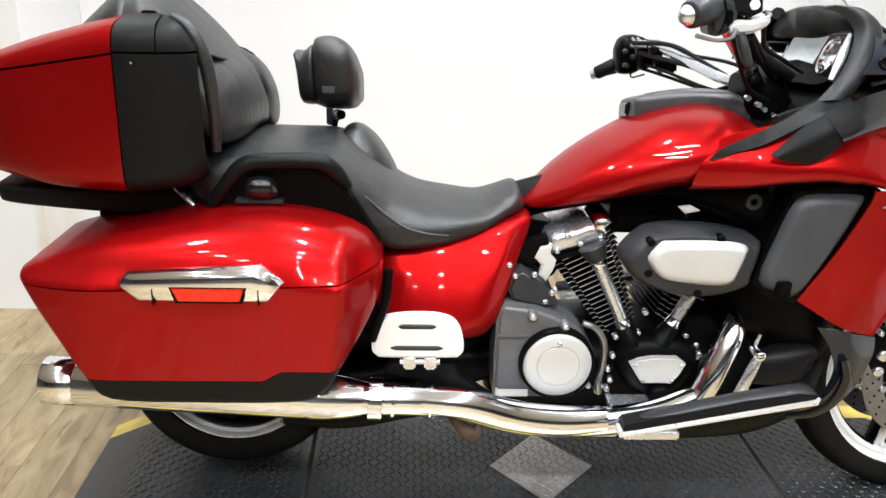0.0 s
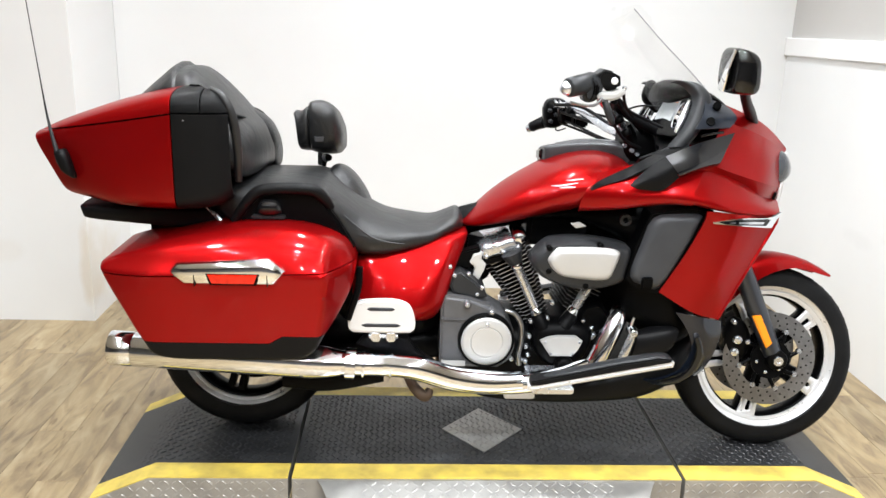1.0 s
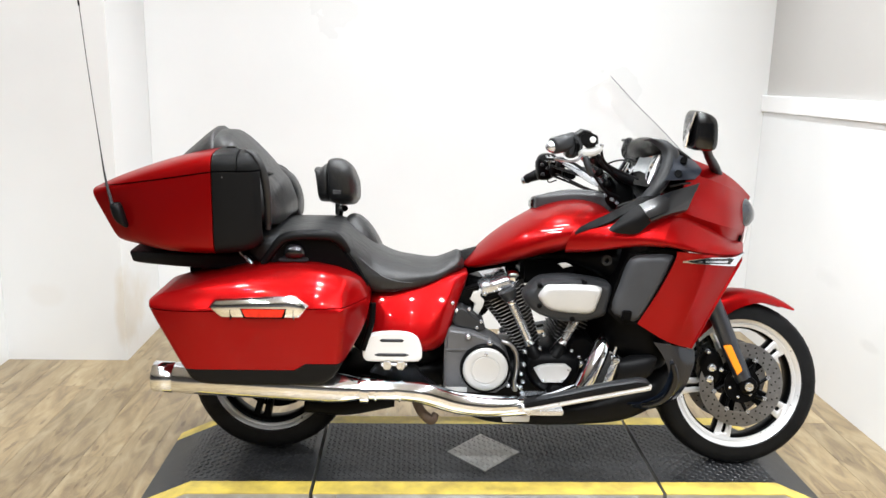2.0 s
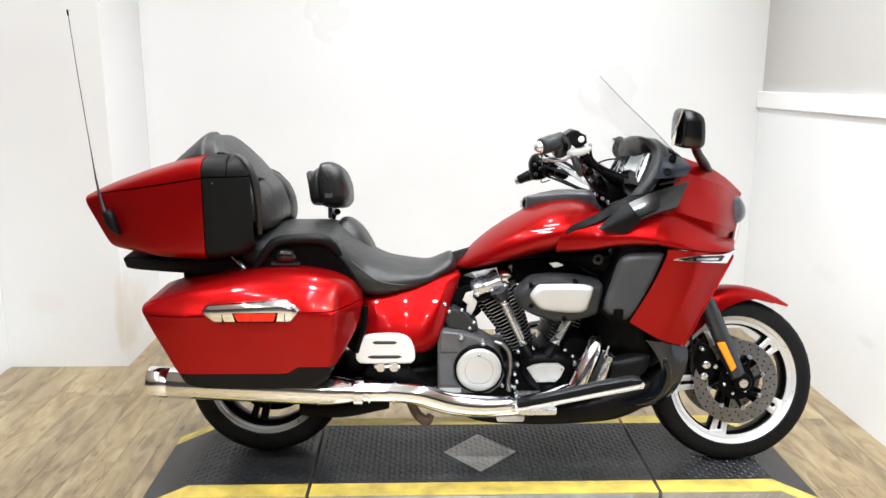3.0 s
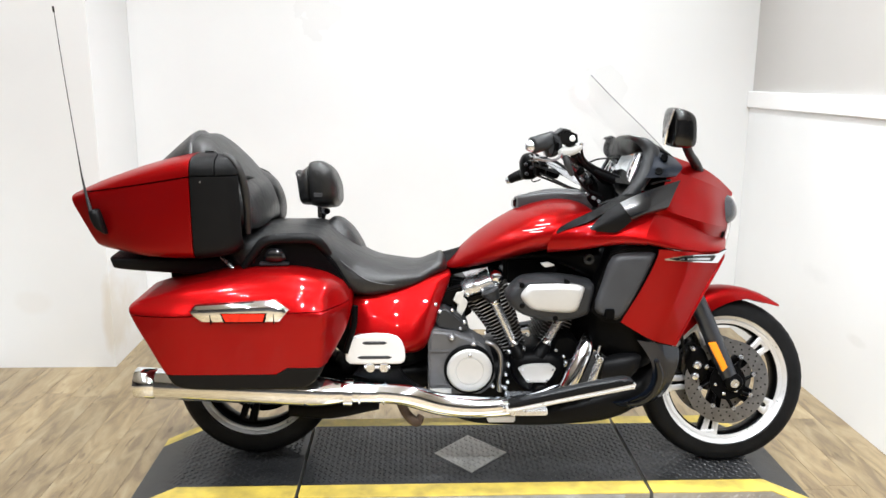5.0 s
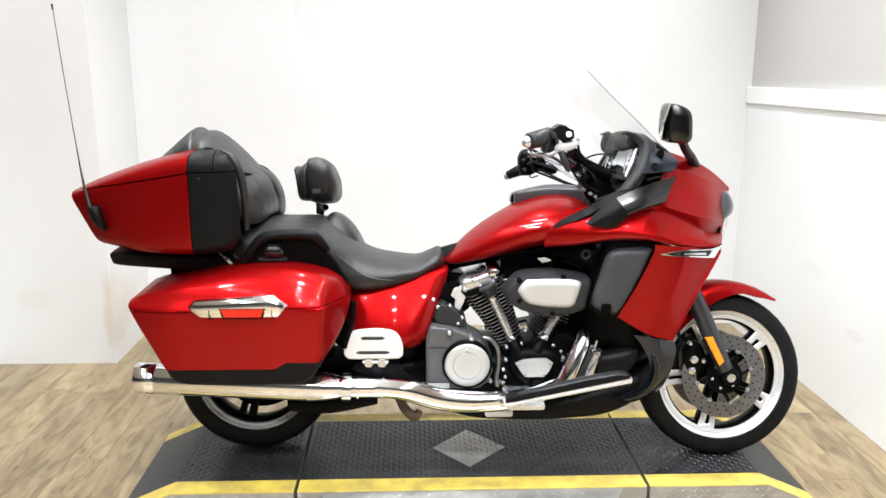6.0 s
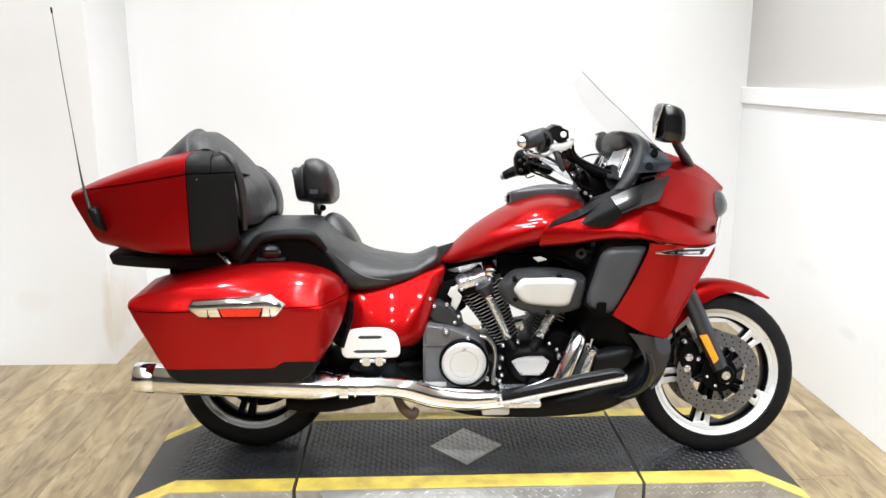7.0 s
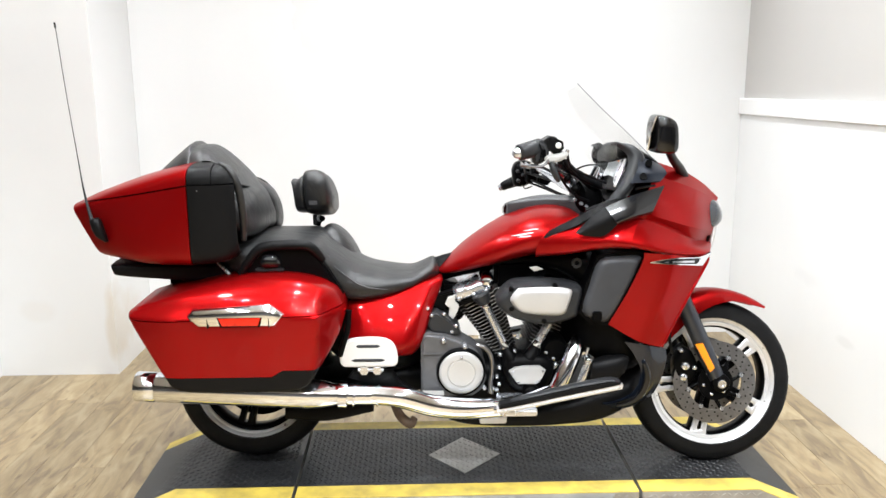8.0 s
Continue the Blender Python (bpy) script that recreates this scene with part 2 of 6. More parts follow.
TREAD = mat("tread_plate_steel", (0.47, 0.46, 0.44), 0.48, 0.70, vary=0.25, scale=14, rough_vary=0.12, bump=0.1, bscale=200)
LAMP_WHITE = mat("lamp_housing_white", (0.8, 0.8, 0.78), 0.4)


# ---- geometry helpers ----
def thing(name, base, label, category, group="", kind=""):
    ob = new(name)
    ob.location = base
    ob.empty_display_size = 0.1
    return tagged(ob, label, category, group, kind)


UPRIGHT = ("handlebar", "grip", "bar_end", "switch", "reservoir", "lever", "cable")   # left out of the shear, placed to fit the camera's view


def part(name, bm, material, parent, label="", smooth=50, kind=""):
    """Links a bmesh, given in world metres, as one mesh object under a thing or a part. The motorcycle rests on its
    side
    stand: only its far half is sheared down for this, to fit the camera's view."""
    if parent is not None and parent.parent is not None and parent.parent.parent is not None:
        parent = parent.parent
    root = parent
    while root is not None and root.parent is not None:
        root = root.parent
    if root is not None and root.name.startswith("touring") and not name.startswith(UPRIGHT):
        for v in bm.verts:
            if v.co.y > 0:
                v.co.z -= 0.19 * v.co.y * min(max((v.co.z - 0.35) / 0.4, 0), 1)
    if root is not None:
        bmesh.ops.translate(bm, verts=bm.verts[:], vec=-root.location)
    bmesh.ops.recalc_face_normals(bm, faces=bm.faces[:])
    me = bpy.data.meshes.new(name)
    bm.to_mesh(me)
    bm.free()
    me.materials.append(material)
    if smooth:
        me.polygons.foreach_set("use_smooth", [True] * len(me.polygons))
        me.set_sharp_from_angle(angle=radians(smooth))
    ob = new(name, me)
    ob.parent = parent
    return tagged(ob, label, kind=kind)


def solo(name, bm, material, label, category, group="", kind="", smooth=50):
    ob = part(name, bm, material, None, label, smooth, kind)
    return tagged(ob, label, category, group, kind)


def spline(pts, n=6, closed=False):
    """Catmull-Rom through the points; n steps a span."""
    p = [np.array(q, float) for q in pts]
    m, out = len(p), []
    spans = m if closed else m - 1
    for i in range(spans):
        if closed:
            a, b, c, d = p[i - 1], p[i], p[(i + 1) % m], p[(i + 2) % m]
        else:
            b, c = p[i], p[i + 1]
            a = p[i - 1] if i else 2 * b - c
            d = p[i + 2] if i + 2 < m else 2 * c - b
        for k in range(n):
            t = k / n
            out.append(0.5 * (2 * b + (c - a) * t + (2 * a - 5 * b + 4 * c - d) * t * t + (3 * b - a - 3 * c + d) * t ** 3))
    if not closed:
        out.append(p[-1])
    return out


def skin(rings, closed_ring=True, caps=True, bm=None):
    """Faces between rings of equal length."""
    bm = bm or bmesh.new()
    vs = [[bm.verts.new(tuple(float(c) for c in q)) for q in r] for r in rings]
    n = len(rings[0])
    for a, b in zip(vs, vs[1:]):
        for i in range(n if closed_ring else n - 1):
            j = (i + 1) % n
            bm.faces.new((a[i], a[j], b[j], b[i]))
    if caps and closed_ring:
        bm.faces.new(vs[0][::-1])
        bm.faces.new(vs[-1])
    return bm


def hull(stations, seg=28, steps=5, y0=0.0):
    """A body round the long middle plane. Station: x top, z top, x bottom, z bottom, half width, squareness."""
    rings = []
    for xt, zt, xb, zb, w, n in spline(stations, steps):
        ring = []
        for k in range(seg):
            a = 2 * math.pi * (k + 0.5) / seg
            c, s = math.cos(a), math.sin(a)
            y = w * math.copysign(abs(c) ** (2 / n), c)
            v = 0.5 + 0.5 * math.copysign(abs(s) ** (2 / n), s)
            ring.append((xb + (xt - xb) * v, y0 + y, zb + (zt - zb) * v))
        rings.append(ring)
    bm = skin(rings, caps=False)
    bm.verts.ensure_lookup_table()
    for r, st in ((0, rings[0]), (len(rings) - 1, rings[-1])):
        mid = np.mean(np.array(st), axis=0)
        c = bm.verts.new(tuple(mid))
        bm.verts.ensure_lookup_table()
        for k in range(seg):
            bm.faces.new((bm.verts[r * seg + k], bm.verts[r * seg + (k + 1) % seg], c))
    return bm


def shell(outline, spine, edge, face, back, n=5, rings=7, power=2.2, lean=None):
    """A bulging slab from a side outline (x, z): its rim at y = edge, its middle at y = face, its flat back at y = back."""
    pts = spline(outline, n, closed=True) if n else [np.array(p, float) for p in outline]
    (ax, az), (bx, bz) = spine
    d = np.array((bx - ax, bz - az))
    rows = [[(x, back, z) for x, z in pts]]
    for k in range(rings + 1):
        s = (k / rings)
        row = []
        for x, z in pts:
            t = float(np.clip(np.dot((x - ax, z - az), d) / max(np.dot(d, d), 1e-9), 0, 1))
            cx, cz = ax + d[0] * t, az + d[1] * t
            q = 1 - (1 - s) ** power
            px, pz = x + (cx - x) * s, z + (cz - z) * s
            y = edge + (face - edge) * q ** (1 / power)
            if lean:
                y += lean(px, pz)
            row.append((px, y, pz))
        rows.append(row)
    bm = skin(rows, caps=False)
    bm.verts.ensure_lookup_table()
    bm.faces.new([bm.verts[i] for i in range(len(pts))])
    bmesh.ops.remove_doubles(bm, verts=bm.verts[:], dist=1e-4)
    return bm


def bulge(outline, spine, face, back, radius, n=4, rings=12):
    """A panel from a side outline (x, z): its skin lies at y = face(x, z) and rolls over at the rim by radius(x, z), with a flat back."""
    pts = np.array(spline(outline, n, closed=True))
    nxt = np.roll(pts, -1, axis=0)
    seg = nxt - pts
    (ax, az), (bx, bz) = spine
    d = np.array((bx - ax, bz - az))

    def rim(p):
        t = np.clip(((p - pts) * seg).sum(1) / np.maximum((seg * seg).sum(1), 1e-12), 0, 1)
        return float(np.sqrt((((pts + seg * t[:, None]) - p) ** 2).sum(1).min()))

    rows = [[(x, back, z) for x, z in pts]]
    for k in range(rings + 1):
        s = (k / rings) ** 1.7
        row = []
        for x, z in pts:
            t = float(np.clip(np.dot((x - ax, z - az), d) / max(np.dot(d, d), 1e-9), 0, 1))
            p = np.array((x + (ax + d[0] * t - x) * s, z + (az + d[1] * t - z) * s))
            r = radius(p[0], p[1])
            q = max(0.0, 1 - rim(p) / r)
            row.append((p[0], face(p[0], p[1]) + r * (1 - math.sqrt(max(0.0, 1 - q * q))), p[1]))
        rows.append(row)
    bm = skin(rows, caps=False)
    bm.verts.ensure_lookup_table()
    bm.faces.new([bm.verts[i] for i in range(len(pts))])
    bmesh.ops.remove_doubles(bm, verts=bm.verts[:], dist=1e-4)
    return bm


def plate(outline, y0, y1, bevel=0.004, n=0, seg=2):
    """An outline (x, z) made thick from y0 to y1, its edges rounded."""
    pts = spline(outline, n, closed=True) if n else outline
    bm = bmesh.new()
    v = [bm.verts.new((float(x), y0, float(z))) for x, z in pts]
    f = bm.faces.new(v)
    r = bmesh.ops.extrude_face_region(bm, geom=[f])
    bmesh.ops.translate(bm, verts=[g for g in r["geom"] if isinstance(g, bmesh.types.BMVert)], vec=(0, y1 - y0, 0))
    if bevel:
        bmesh.ops.recalc_face_normals(bm, faces=bm.faces[:])
        rim = [e for e in bm.edges if abs(e.verts[0].co.y - e.verts[1].co.y) < 1e-6]
        bmesh.ops.bevel(bm, geom=rim, offset=bevel, segments=seg, affect="EDGES", clamp_overlap=True)
    return bm


def box(x0, x1, y0, y1, z0, z1, bevel=0.0, seg=2, bm=None):
    b = bmesh.new()
    bmesh.ops.create_cube(b, size=1)
    bmesh.ops.transform(b, verts=b.verts[:], matrix=Matrix.LocRotScale(((x0 + x1) / 2, (y0 + y1) / 2, (z0 + z1) / 2), None, (x1 - x0, y1 - y0, z1 - z0)))
    if bevel:
        bmesh.ops.bevel(b, geom=b.edges[:], offset=bevel, segments=seg, affect="EDGES", clamp_overlap=True)
    return join(bm, b) if bm else b


def join(bm, other):
    me = bpy.data.meshes.new("join")
    other.to_mesh(me)
    other.free()
    bm.from_mesh(me)
    bpy.data.meshes.remove(me)
    return bm


def tube(path, radius, seg=12, steps=5, caps=True, flat=1.0):
    """A pipe along a smooth path; radius is one number or one for each point. flat squeezes it across y."""
    rad = radius if hasattr(radius, "__len__") else [radius] * len(path)
    q = spline([(*p, r) for p, r in zip(path, rad)], steps)
    c = [Vector(p[:3]) for p in q]
    rings, up = [], None
    for i, p in enumerate(c):
        t = (c[min(i + 1, len(c) - 1)] - c[max(i - 1, 0)]).normalized()
        if up is None:
            up = Vector((0, 0, 1)) if abs(t.z) < 0.9 else Vector((1, 0, 0))
        a = t.cross(up).normalized()
        up = a.cross(t).normalized()
        ring = []
        for k in range(seg):
            w = 2 * math.pi * k / seg
            o = (a * math.cos(w) + up * math.sin(w)) * q[i][3]
            o.y *= flat
            ring.append(p + o)
        rings.append(ring)
    return skin(rings, caps=caps)


def turn(profile, at, axis=(0, 1, 0), seg=40, close=False):
    """A profile of (radius, distance along the axis) turned round the axis through at."""
    z = Vector(axis).normalized()
    x = z.orthogonal().normalized()
    y = z.cross(x)
    at = Vector(at)
    rings = []
    for k in range(seg):
        w = 2 * math.pi * k / seg
        d = x * math.cos(w) + y * math.sin(w)
        rings.append([at + d * r + z * h for r, h in profile])
    rings.append(rings[0])
    bm = skin(rings, closed_ring=close, caps=False)
    bmesh.ops.remove_doubles(bm, verts=bm.verts[:], dist=1e-5)
    return bm


def rod(a, b, r, r2=None, seg=16, bevel=0.0):
    a, b = Vector(a), Vector(b)
    h, r2 = (b - a).length, r if r2 is None else r2
    e = min(bevel, h / 2)
    prof = [(0, 0), (r - e, 0), (r, e), (r2, h - e), (r2 - e, h), (0, h)] if e else [(0, 0), (r, 0), (r2, h), (0, h)]
    return turn(prof, a, b - a, seg)


def cut(bm, point, normal, keep=1):
    """The half of a closed body on the normal's side (keep=1) or the other, closed again."""
    r = bmesh.ops.bisect_plane(bm, geom=bm.verts[:] + bm.edges[:] + bm.faces[:], plane_co=point, plane_no=normal,
                               clear_inner=keep > 0, clear_outer=keep < 0)
    edges = [g for g in r["geom_cut"] if isinstance(g, bmesh.types.BMEdge)]
    if edges:
        bmesh.ops.holes_fill(bm, edges=edges, sides=0)
    return bm


def patch(rows, nu=5, nv=5, thick=0.004, mirror=False):
    """A smooth sheet through rows of points, given a thickness; mirror adds its twin across the middle plane."""
    grid = [spline(r, nu) for r in rows]
    cols = [spline([g[i] for g in grid], nv) for i in range(len(grid[0]))]
    bm = skin(cols, closed_ring=False, caps=False)
    if mirror:
        r = bmesh.ops.duplicate(bm, geom=bm.verts[:] + bm.edges[:] + bm.faces[:])
        vs = [g for g in r["geom"] if isinstance(g, bmesh.types.BMVert)]
        bmesh.ops.scale(bm, vec=(1, -1, 1), verts=vs)
        bmesh.ops.reverse_faces(bm, faces=[g for g in r["geom"] if isinstance(g, bmesh.types.BMFace)])
        bmesh.ops.remove_doubles(bm, verts=bm.verts[:], dist=0.0015)
    bmesh.ops.recalc_face_normals(bm, faces=bm.faces[:])
    if thick:
        bmesh.ops.solidify(bm, geom=bm.faces[:], thickness=thick)
    return bm


def flip(bm):
    """The mirror image across the middle plane."""
    bmesh.ops.scale(bm, vec=(1, -1, 1), verts=bm.verts[:])
    bmesh.ops.reverse_faces(bm, faces=bm.faces[:])
    return bm


def sided(bm, s):
    return bm if s < 0 else flip(bm)


# ---- the bay: floor, walls, ceiling ----
X0, X1, XP, YP, YB, YO, YL = -1.46, 2.40, -0.883, 1.09, 1.64, -1.2, 0.5   # the bay; its side walls end at YL and YO
SX0, SX1, YF = -4.2, 5.2, -7.5                                     # the unseen showroom added before it
T = 0.1
floor = solo("floor", box(SX0, SX1, YF, YB, -0.06, -0.004), JOINT, "wood-look vinyl plank floor of the photo bay", "floor", kind="structure", smooth=0)


def wall(name, x0, x1, y0, y1, z0, z1, material, label):
    return solo(name, box(x0, x1, y0, y1, z0, z1, 0.002, 1), material, label, "wall", kind="structure", smooth=0)


wall("wall_back", XP, X1 + T, YB, YB + T, -0.06, CEIL, WALL, "bright glossy white back wall behind the motorcycle")
wall("wall_pier", X0, XP, YP, YB + T, -0.06, CEIL, PIER_WALL, "white wall pier projecting beside the bay")
wall("wall_left", X0 - T, X0, YL, YB + T, -0.06, CEIL, WALL, "white side wall of the bay")
wall("wall_right", X1, X1 + T, YO, YB, -0.06, 1.30, PANEL_WALL, "glossy white lower wall panel")
wall("wall_right_upper", X1 + 0.012, X1 + T, YO, YB, 1.30, CEIL, WALL_UPPER, "upper wall above a ledge trim, greyed to its dimmer light")
# Unseen walls, added; their grey is set for the reflections in paint and chrome.
wall("wall_front", SX0 - T, SX1 + T, YF - T, YF, -0.06, CEIL, UNSEEN_WALL, "unseen plain grey wall added to close the showroom")
wall("wall_west", SX0 - T, SX0, YF, YL + T, -0.06, CEIL, UNSEEN_WALL, "unseen plain grey side wall added to the showroom")
wall("wall_east", SX1, SX1 + T, YF, YO + T, -0.06, CEIL, UNSEEN_WALL, "unseen plain grey side wall added to the showroom")
wall("wall_west_return", SX0, X0 - T, YL, YL + T, -0.06, CEIL, UNSEEN_WALL, "unseen plain grey wall added beside the bay")
wall("wall_east_return", X1 + T, SX1, YO, YO + T, -0.06, CEIL, UNSEEN_WALL, "unseen plain grey wall added beside the bay")
trim_rows = [[(X1 + 0.012, y, z), (X1 - 0.010, y, z), (X1 - 0.014, y, z + 0.004), (X1 - 0.014, y, z + 0.082), (X1 - 0.010, y, z + 0.086), (X1 + 0.012, y, z + 0.086)]
             for y, z in ((YO, 1.286), (YB - 0.002, 1.248))]
solo("trim", skin(trim_rows), TRIM_WHITE, "flat white trim board capping the lower wall", "trim", kind="structure", smooth=0)
# Unseen ceiling; its white is set to brighten reflections in the chrome.
solo("ceiling", box(SX0 - T, SX1 + T, YF - T, YB + T, CEIL, CEIL + T), CEILING_WHITE, "unseen plain white ceiling with round downlights", "ceiling", kind="structure", smooth=0)


def downlight(x, y):
    """A round recessed lamp: ring and housing; its light shines from the opening."""
    t = thing("ceiling_light", (x, y, CEIL), "small round white recessed downlight", "ceiling light", "ceiling downlights")
    part("ring", turn([(0.078, 0), (0.101, 0), (0.099, -0.01), (0.082, -0.014), (0.078, 0)], (x, y, CEIL - 0.001), (0, 0, 1), 32), LAMP_WHITE, t)
    part("housing", turn([(0.076, -0.002), (0.076, -0.012), (0.0, -0.012)], (x, y, CEIL), (0, 0, 1), 24), LAMP_WHITE, t)
    return t


first = downlight(*LAMPS[0])
for lx, ly in LAMPS[1:]:
    copy_thing(first, pose(lx, ly, CEIL))

# ---- the steel display platform ----
DY0, DY1, DZ = -0.345, 0.262, 0.08
DXA, DXB, DXC, DXD = -0.215, 0.192, 1.362, 1.768     # break of the tail ramp, two seams, break of the nose ramp
DX0, DX1 = -0.392, 1.945                             # ramp tips on the floor
platform = thing("display_platform", (0.78, -0.04, 0.0), "low steel display platform with black deck and yellow edges", "platform")


def deck_z(x):
    if x < DXA:
        return max(0.004, DZ * (x - DX0) / (DXA - DX0))
    if x > DXD:
        return max(0.004, DZ * (DX1 - x) / (DX1 - DXD))
    return DZ


def deck_strip(xs, y0, y1, lift, depth=0.0):
    """A strip that follows the deck's slope over the stations xs; with a depth it is a closed slab down to the floor."""
    rings = []
    for x in xs:
        z = deck_z(x) + lift
        low = 0.0 if not depth else max(0.001, 0.0)
        rings.append([(x, y0, z), (x, y1, z), (x, y1, low), (x, y0, low)] if depth else
                     [(x, y0, z), (x, y1, z), (x, y1, z - 0.004), (x, y0, z - 0.004)])
    return skin(rings)


GAP = 0.006
SECTIONS = [("tail_ramp", (DX0, DXA, DXB - GAP)), ("centre_deck", (DXB + GAP, DXC - GAP)), ("nose_ramp", (DXC + GAP, DXD, DX1))]
for name, xs in SECTIONS:
    body = part(name, deck_strip(xs, DY0, DY1, 0.0, 1.0), TREAD, platform, "bare steel tread plate side", 30)
    part("deck_paint", deck_strip(xs, DY0 + 0.08, DY1 - 0.068, 0.0035), DECK, body, "black painted tread deck", 30)
    part("yellow_edge", deck_strip(xs, DY0 + 0.001, DY0 + 0.08, 0.0035), YELLOW, body, "yellow painted edge stripe", 30)
    part("yellow_edge", deck_strip(xs, DY1 - 0.068, DY1 - 0.001, 0.0035), YELLOW, body, "yellow painted edge stripe", 30)

DIA = [(0.782, 0.098), (0.914, -0.049), (0.775, -0.196), (0.650, -0.049)]
dia = bmesh.new()
top = [dia.verts.new((x, y, DZ + 0.0065)) for x, y in DIA]
dia.faces.new(top)
r = bmesh.ops.extrude_face_region(dia, geom=dia.faces[:])
bmesh.ops.translate(dia, verts=[g for g in r["geom"] if isinstance(g, bmesh.types.BMVert)], vec=(0, 0, -0.004))
part("bare_diamond", dia, TREAD, platform, "bare steel diamond left unpainted", 0)

# side wing in front of the centre deck
WX0, WX1 = 0.272, 1.274
wing_rows = []
for v in (0.0, 0.15, 0.5, 1.0):
    inset = 0.10 * v ** 0.8
    y, z = DY0 - 0.002 - 0.27 * v, DZ - 0.002 - (DZ - 0.008) * (v ** 1.15)
    wing_rows.append([(WX0 + inset + (WX1 - WX0 - 2 * inset) * u, y, z) for u in (0, 0.25, 0.5, 0.75, 1)])
wing = part("side_wing", patch(wing_rows, 3, 3, 0.005), TREAD, platform, "sloping bare tread plate wing")


def treads(inside, pitch, length, width, height, zf, seed):
    """Raised lozenges of tread plate, alternately turned."""
    rng = random.Random(seed)
    verts, faces = [], []
    ny, nx = int(1.2 / pitch), int(2.6 / pitch)
    for i in range(nx):
        for j in range(ny):
            x, y = -0.45 + i * pitch, -0.65 + j * pitch
            if not inside(x, y):
                continue
            a = radians(45 if (i + j) % 2 else -45)
            c, s = math.cos(a), math.sin(a)
            z = zf(x, y)
            slope = (zf(x + 0.01, y) - z) / 0.01
            slope_y = (zf(x, y + 0.01) - z) / 0.01
            k = len(verts)
            for px, py, h in ((-length, 0, 0), (0, -width, 0), (length, 0, 0), (0, width, 0), (-length * 0.55, 0, height), (length * 0.55, 0, height)):
                qx, qy = px * c - py * s, px * s + py * c
                verts.append((x + qx, y + qy, z + h + slope * qx + slope_y * qy))
            faces += [(k, k + 1, k + 5, k + 4), (k + 1, k + 2, k + 5), (k + 2, k + 3, k + 4, k + 5), (k + 3, k, k + 4)]
    bm = bmesh.new()
    vs = [bm.verts.new(v) for v in verts]
    for f in faces:
        bm.faces.new([vs[q] for q in f])
    return bm


def in_diamond(x, y):
    return abs(x - 0.782) / 0.125 + abs(y + 0.049) / 0.142 < 1


def on_deck(x, y):
    return DX0 + 0.08 < x < DX1 - 0.16 and DY0 + 0.09 < y < DY1 - 0.076 and min(abs(x - DXB), abs(x - DXC)) > 0.015 and not in_diamond(x, y)


def wing_z(x, y):
    v = min(max((DY0 - 0.002 - y) / 0.27, 0), 1)
    return DZ - 0.002 - (DZ - 0.008) * v ** 1.15


part("deck_treads", treads(on_deck, 0.0185, 0.0105, 0.0035, 0.0022, lambda x, y: deck_z(x) + 0.0034, 3), GLINT_DECK, platform, "raised black tread lozenges, lighter to stand for glints", 0, "stuff")
part("diamond_treads", treads(in_diamond, 0.0185, 0.0105, 0.0035, 0.0022, lambda x, y: DZ + 0.0064, 4), TREAD, platform, "raised steel tread lozenges", 0, "stuff")
part("wing_treads", treads(lambda x, y: WX0 + 0.12 < x < WX1 - 0.12 and DY0 - 0.255 < y < DY0 - 0.012, 0.024, 0.013, 0.0045, 0.002,
                           lambda x, y: wing_z(x, y) - 0.0002, 5), TREAD, platform, "raised steel tread lozenges", 0, "stuff")
side = bmesh.new()
sv = []
for i in range(110):
    x = -0.33 + i * 0.0208
    if x > 1.89 or 0.25 < x < 1.29 or min(abs(x - DXB), abs(x - DXC)) < 0.012:
        continue
    for j, z in enumerate((0.020, 0.043, 0.066)):
        if z + 0.008 > deck_z(x):
            continue
        a = radians(40 if (i + j) % 2 else -40)
        c, s = math.cos(a), math.sin(a)
        q = []
        for px, pz, h in ((-0.010, 0, 0), (0, -0.0033, 0), (0.010, 0, 0), (0, 0.0033, 0), (-0.005, 0, 0.002), (0.005, 0, 0.002)):
            q.append(side.verts.new((x + px * c - pz * s, DY0 - h, z + px * s + pz * c)))
        for f in ((0, 1, 5, 4), (1, 2, 5), (2, 3, 4, 5), (3, 0, 4)):
            side.faces.new([q[k] for k in f])
part("side_treads", side, TREAD, platform, "raised steel tread lozenges", 0, "stuff")


# ---- the motorcycle ----
bike = thing("touring_motorcycle", (0.85, 0.0, DZ), "metallic red touring motorcycle with chrome exhaust and hard luggage", "motorcycle")
FW, RW = (1.672, -0.055, 0.371), (0.018, 0.050, 0.370)      # wheel centres


def tyre(c, r, w, rim, name="tyre"):
    prof = []
    for k in range(15):
        a = math.pi * k / 14
        prof.append((rim + (r - rim) * math.sin(a) ** 0.62, -w * math.copysign(abs(math.cos(a)) ** 0.75, math.cos(a))))
    return turn(prof + [prof[0]], c, (0, 1, 0), 72)


def rim_ring(c, r, w, lip):
    """The machined outer lip with a fine groove turned into it."""
    m = r - lip * 0.55
    prof = [(r - lip, -w * 0.78), (m - 0.002, -w * 0.84), (m, -w * 0.80), (m + 0.0025, -w * 0.86), (r - 0.002, -w * 0.98), (r + 0.005, -w * 1.02), (r + 0.009, -w * 0.92), (r + 0.002, -w * 0.8), (r - 0.012, -w * 0.66), (r - lip, -w * 0.68), (r - lip, -w * 0.78)]
    return turn(prof, c, (0, 1, 0), 96)


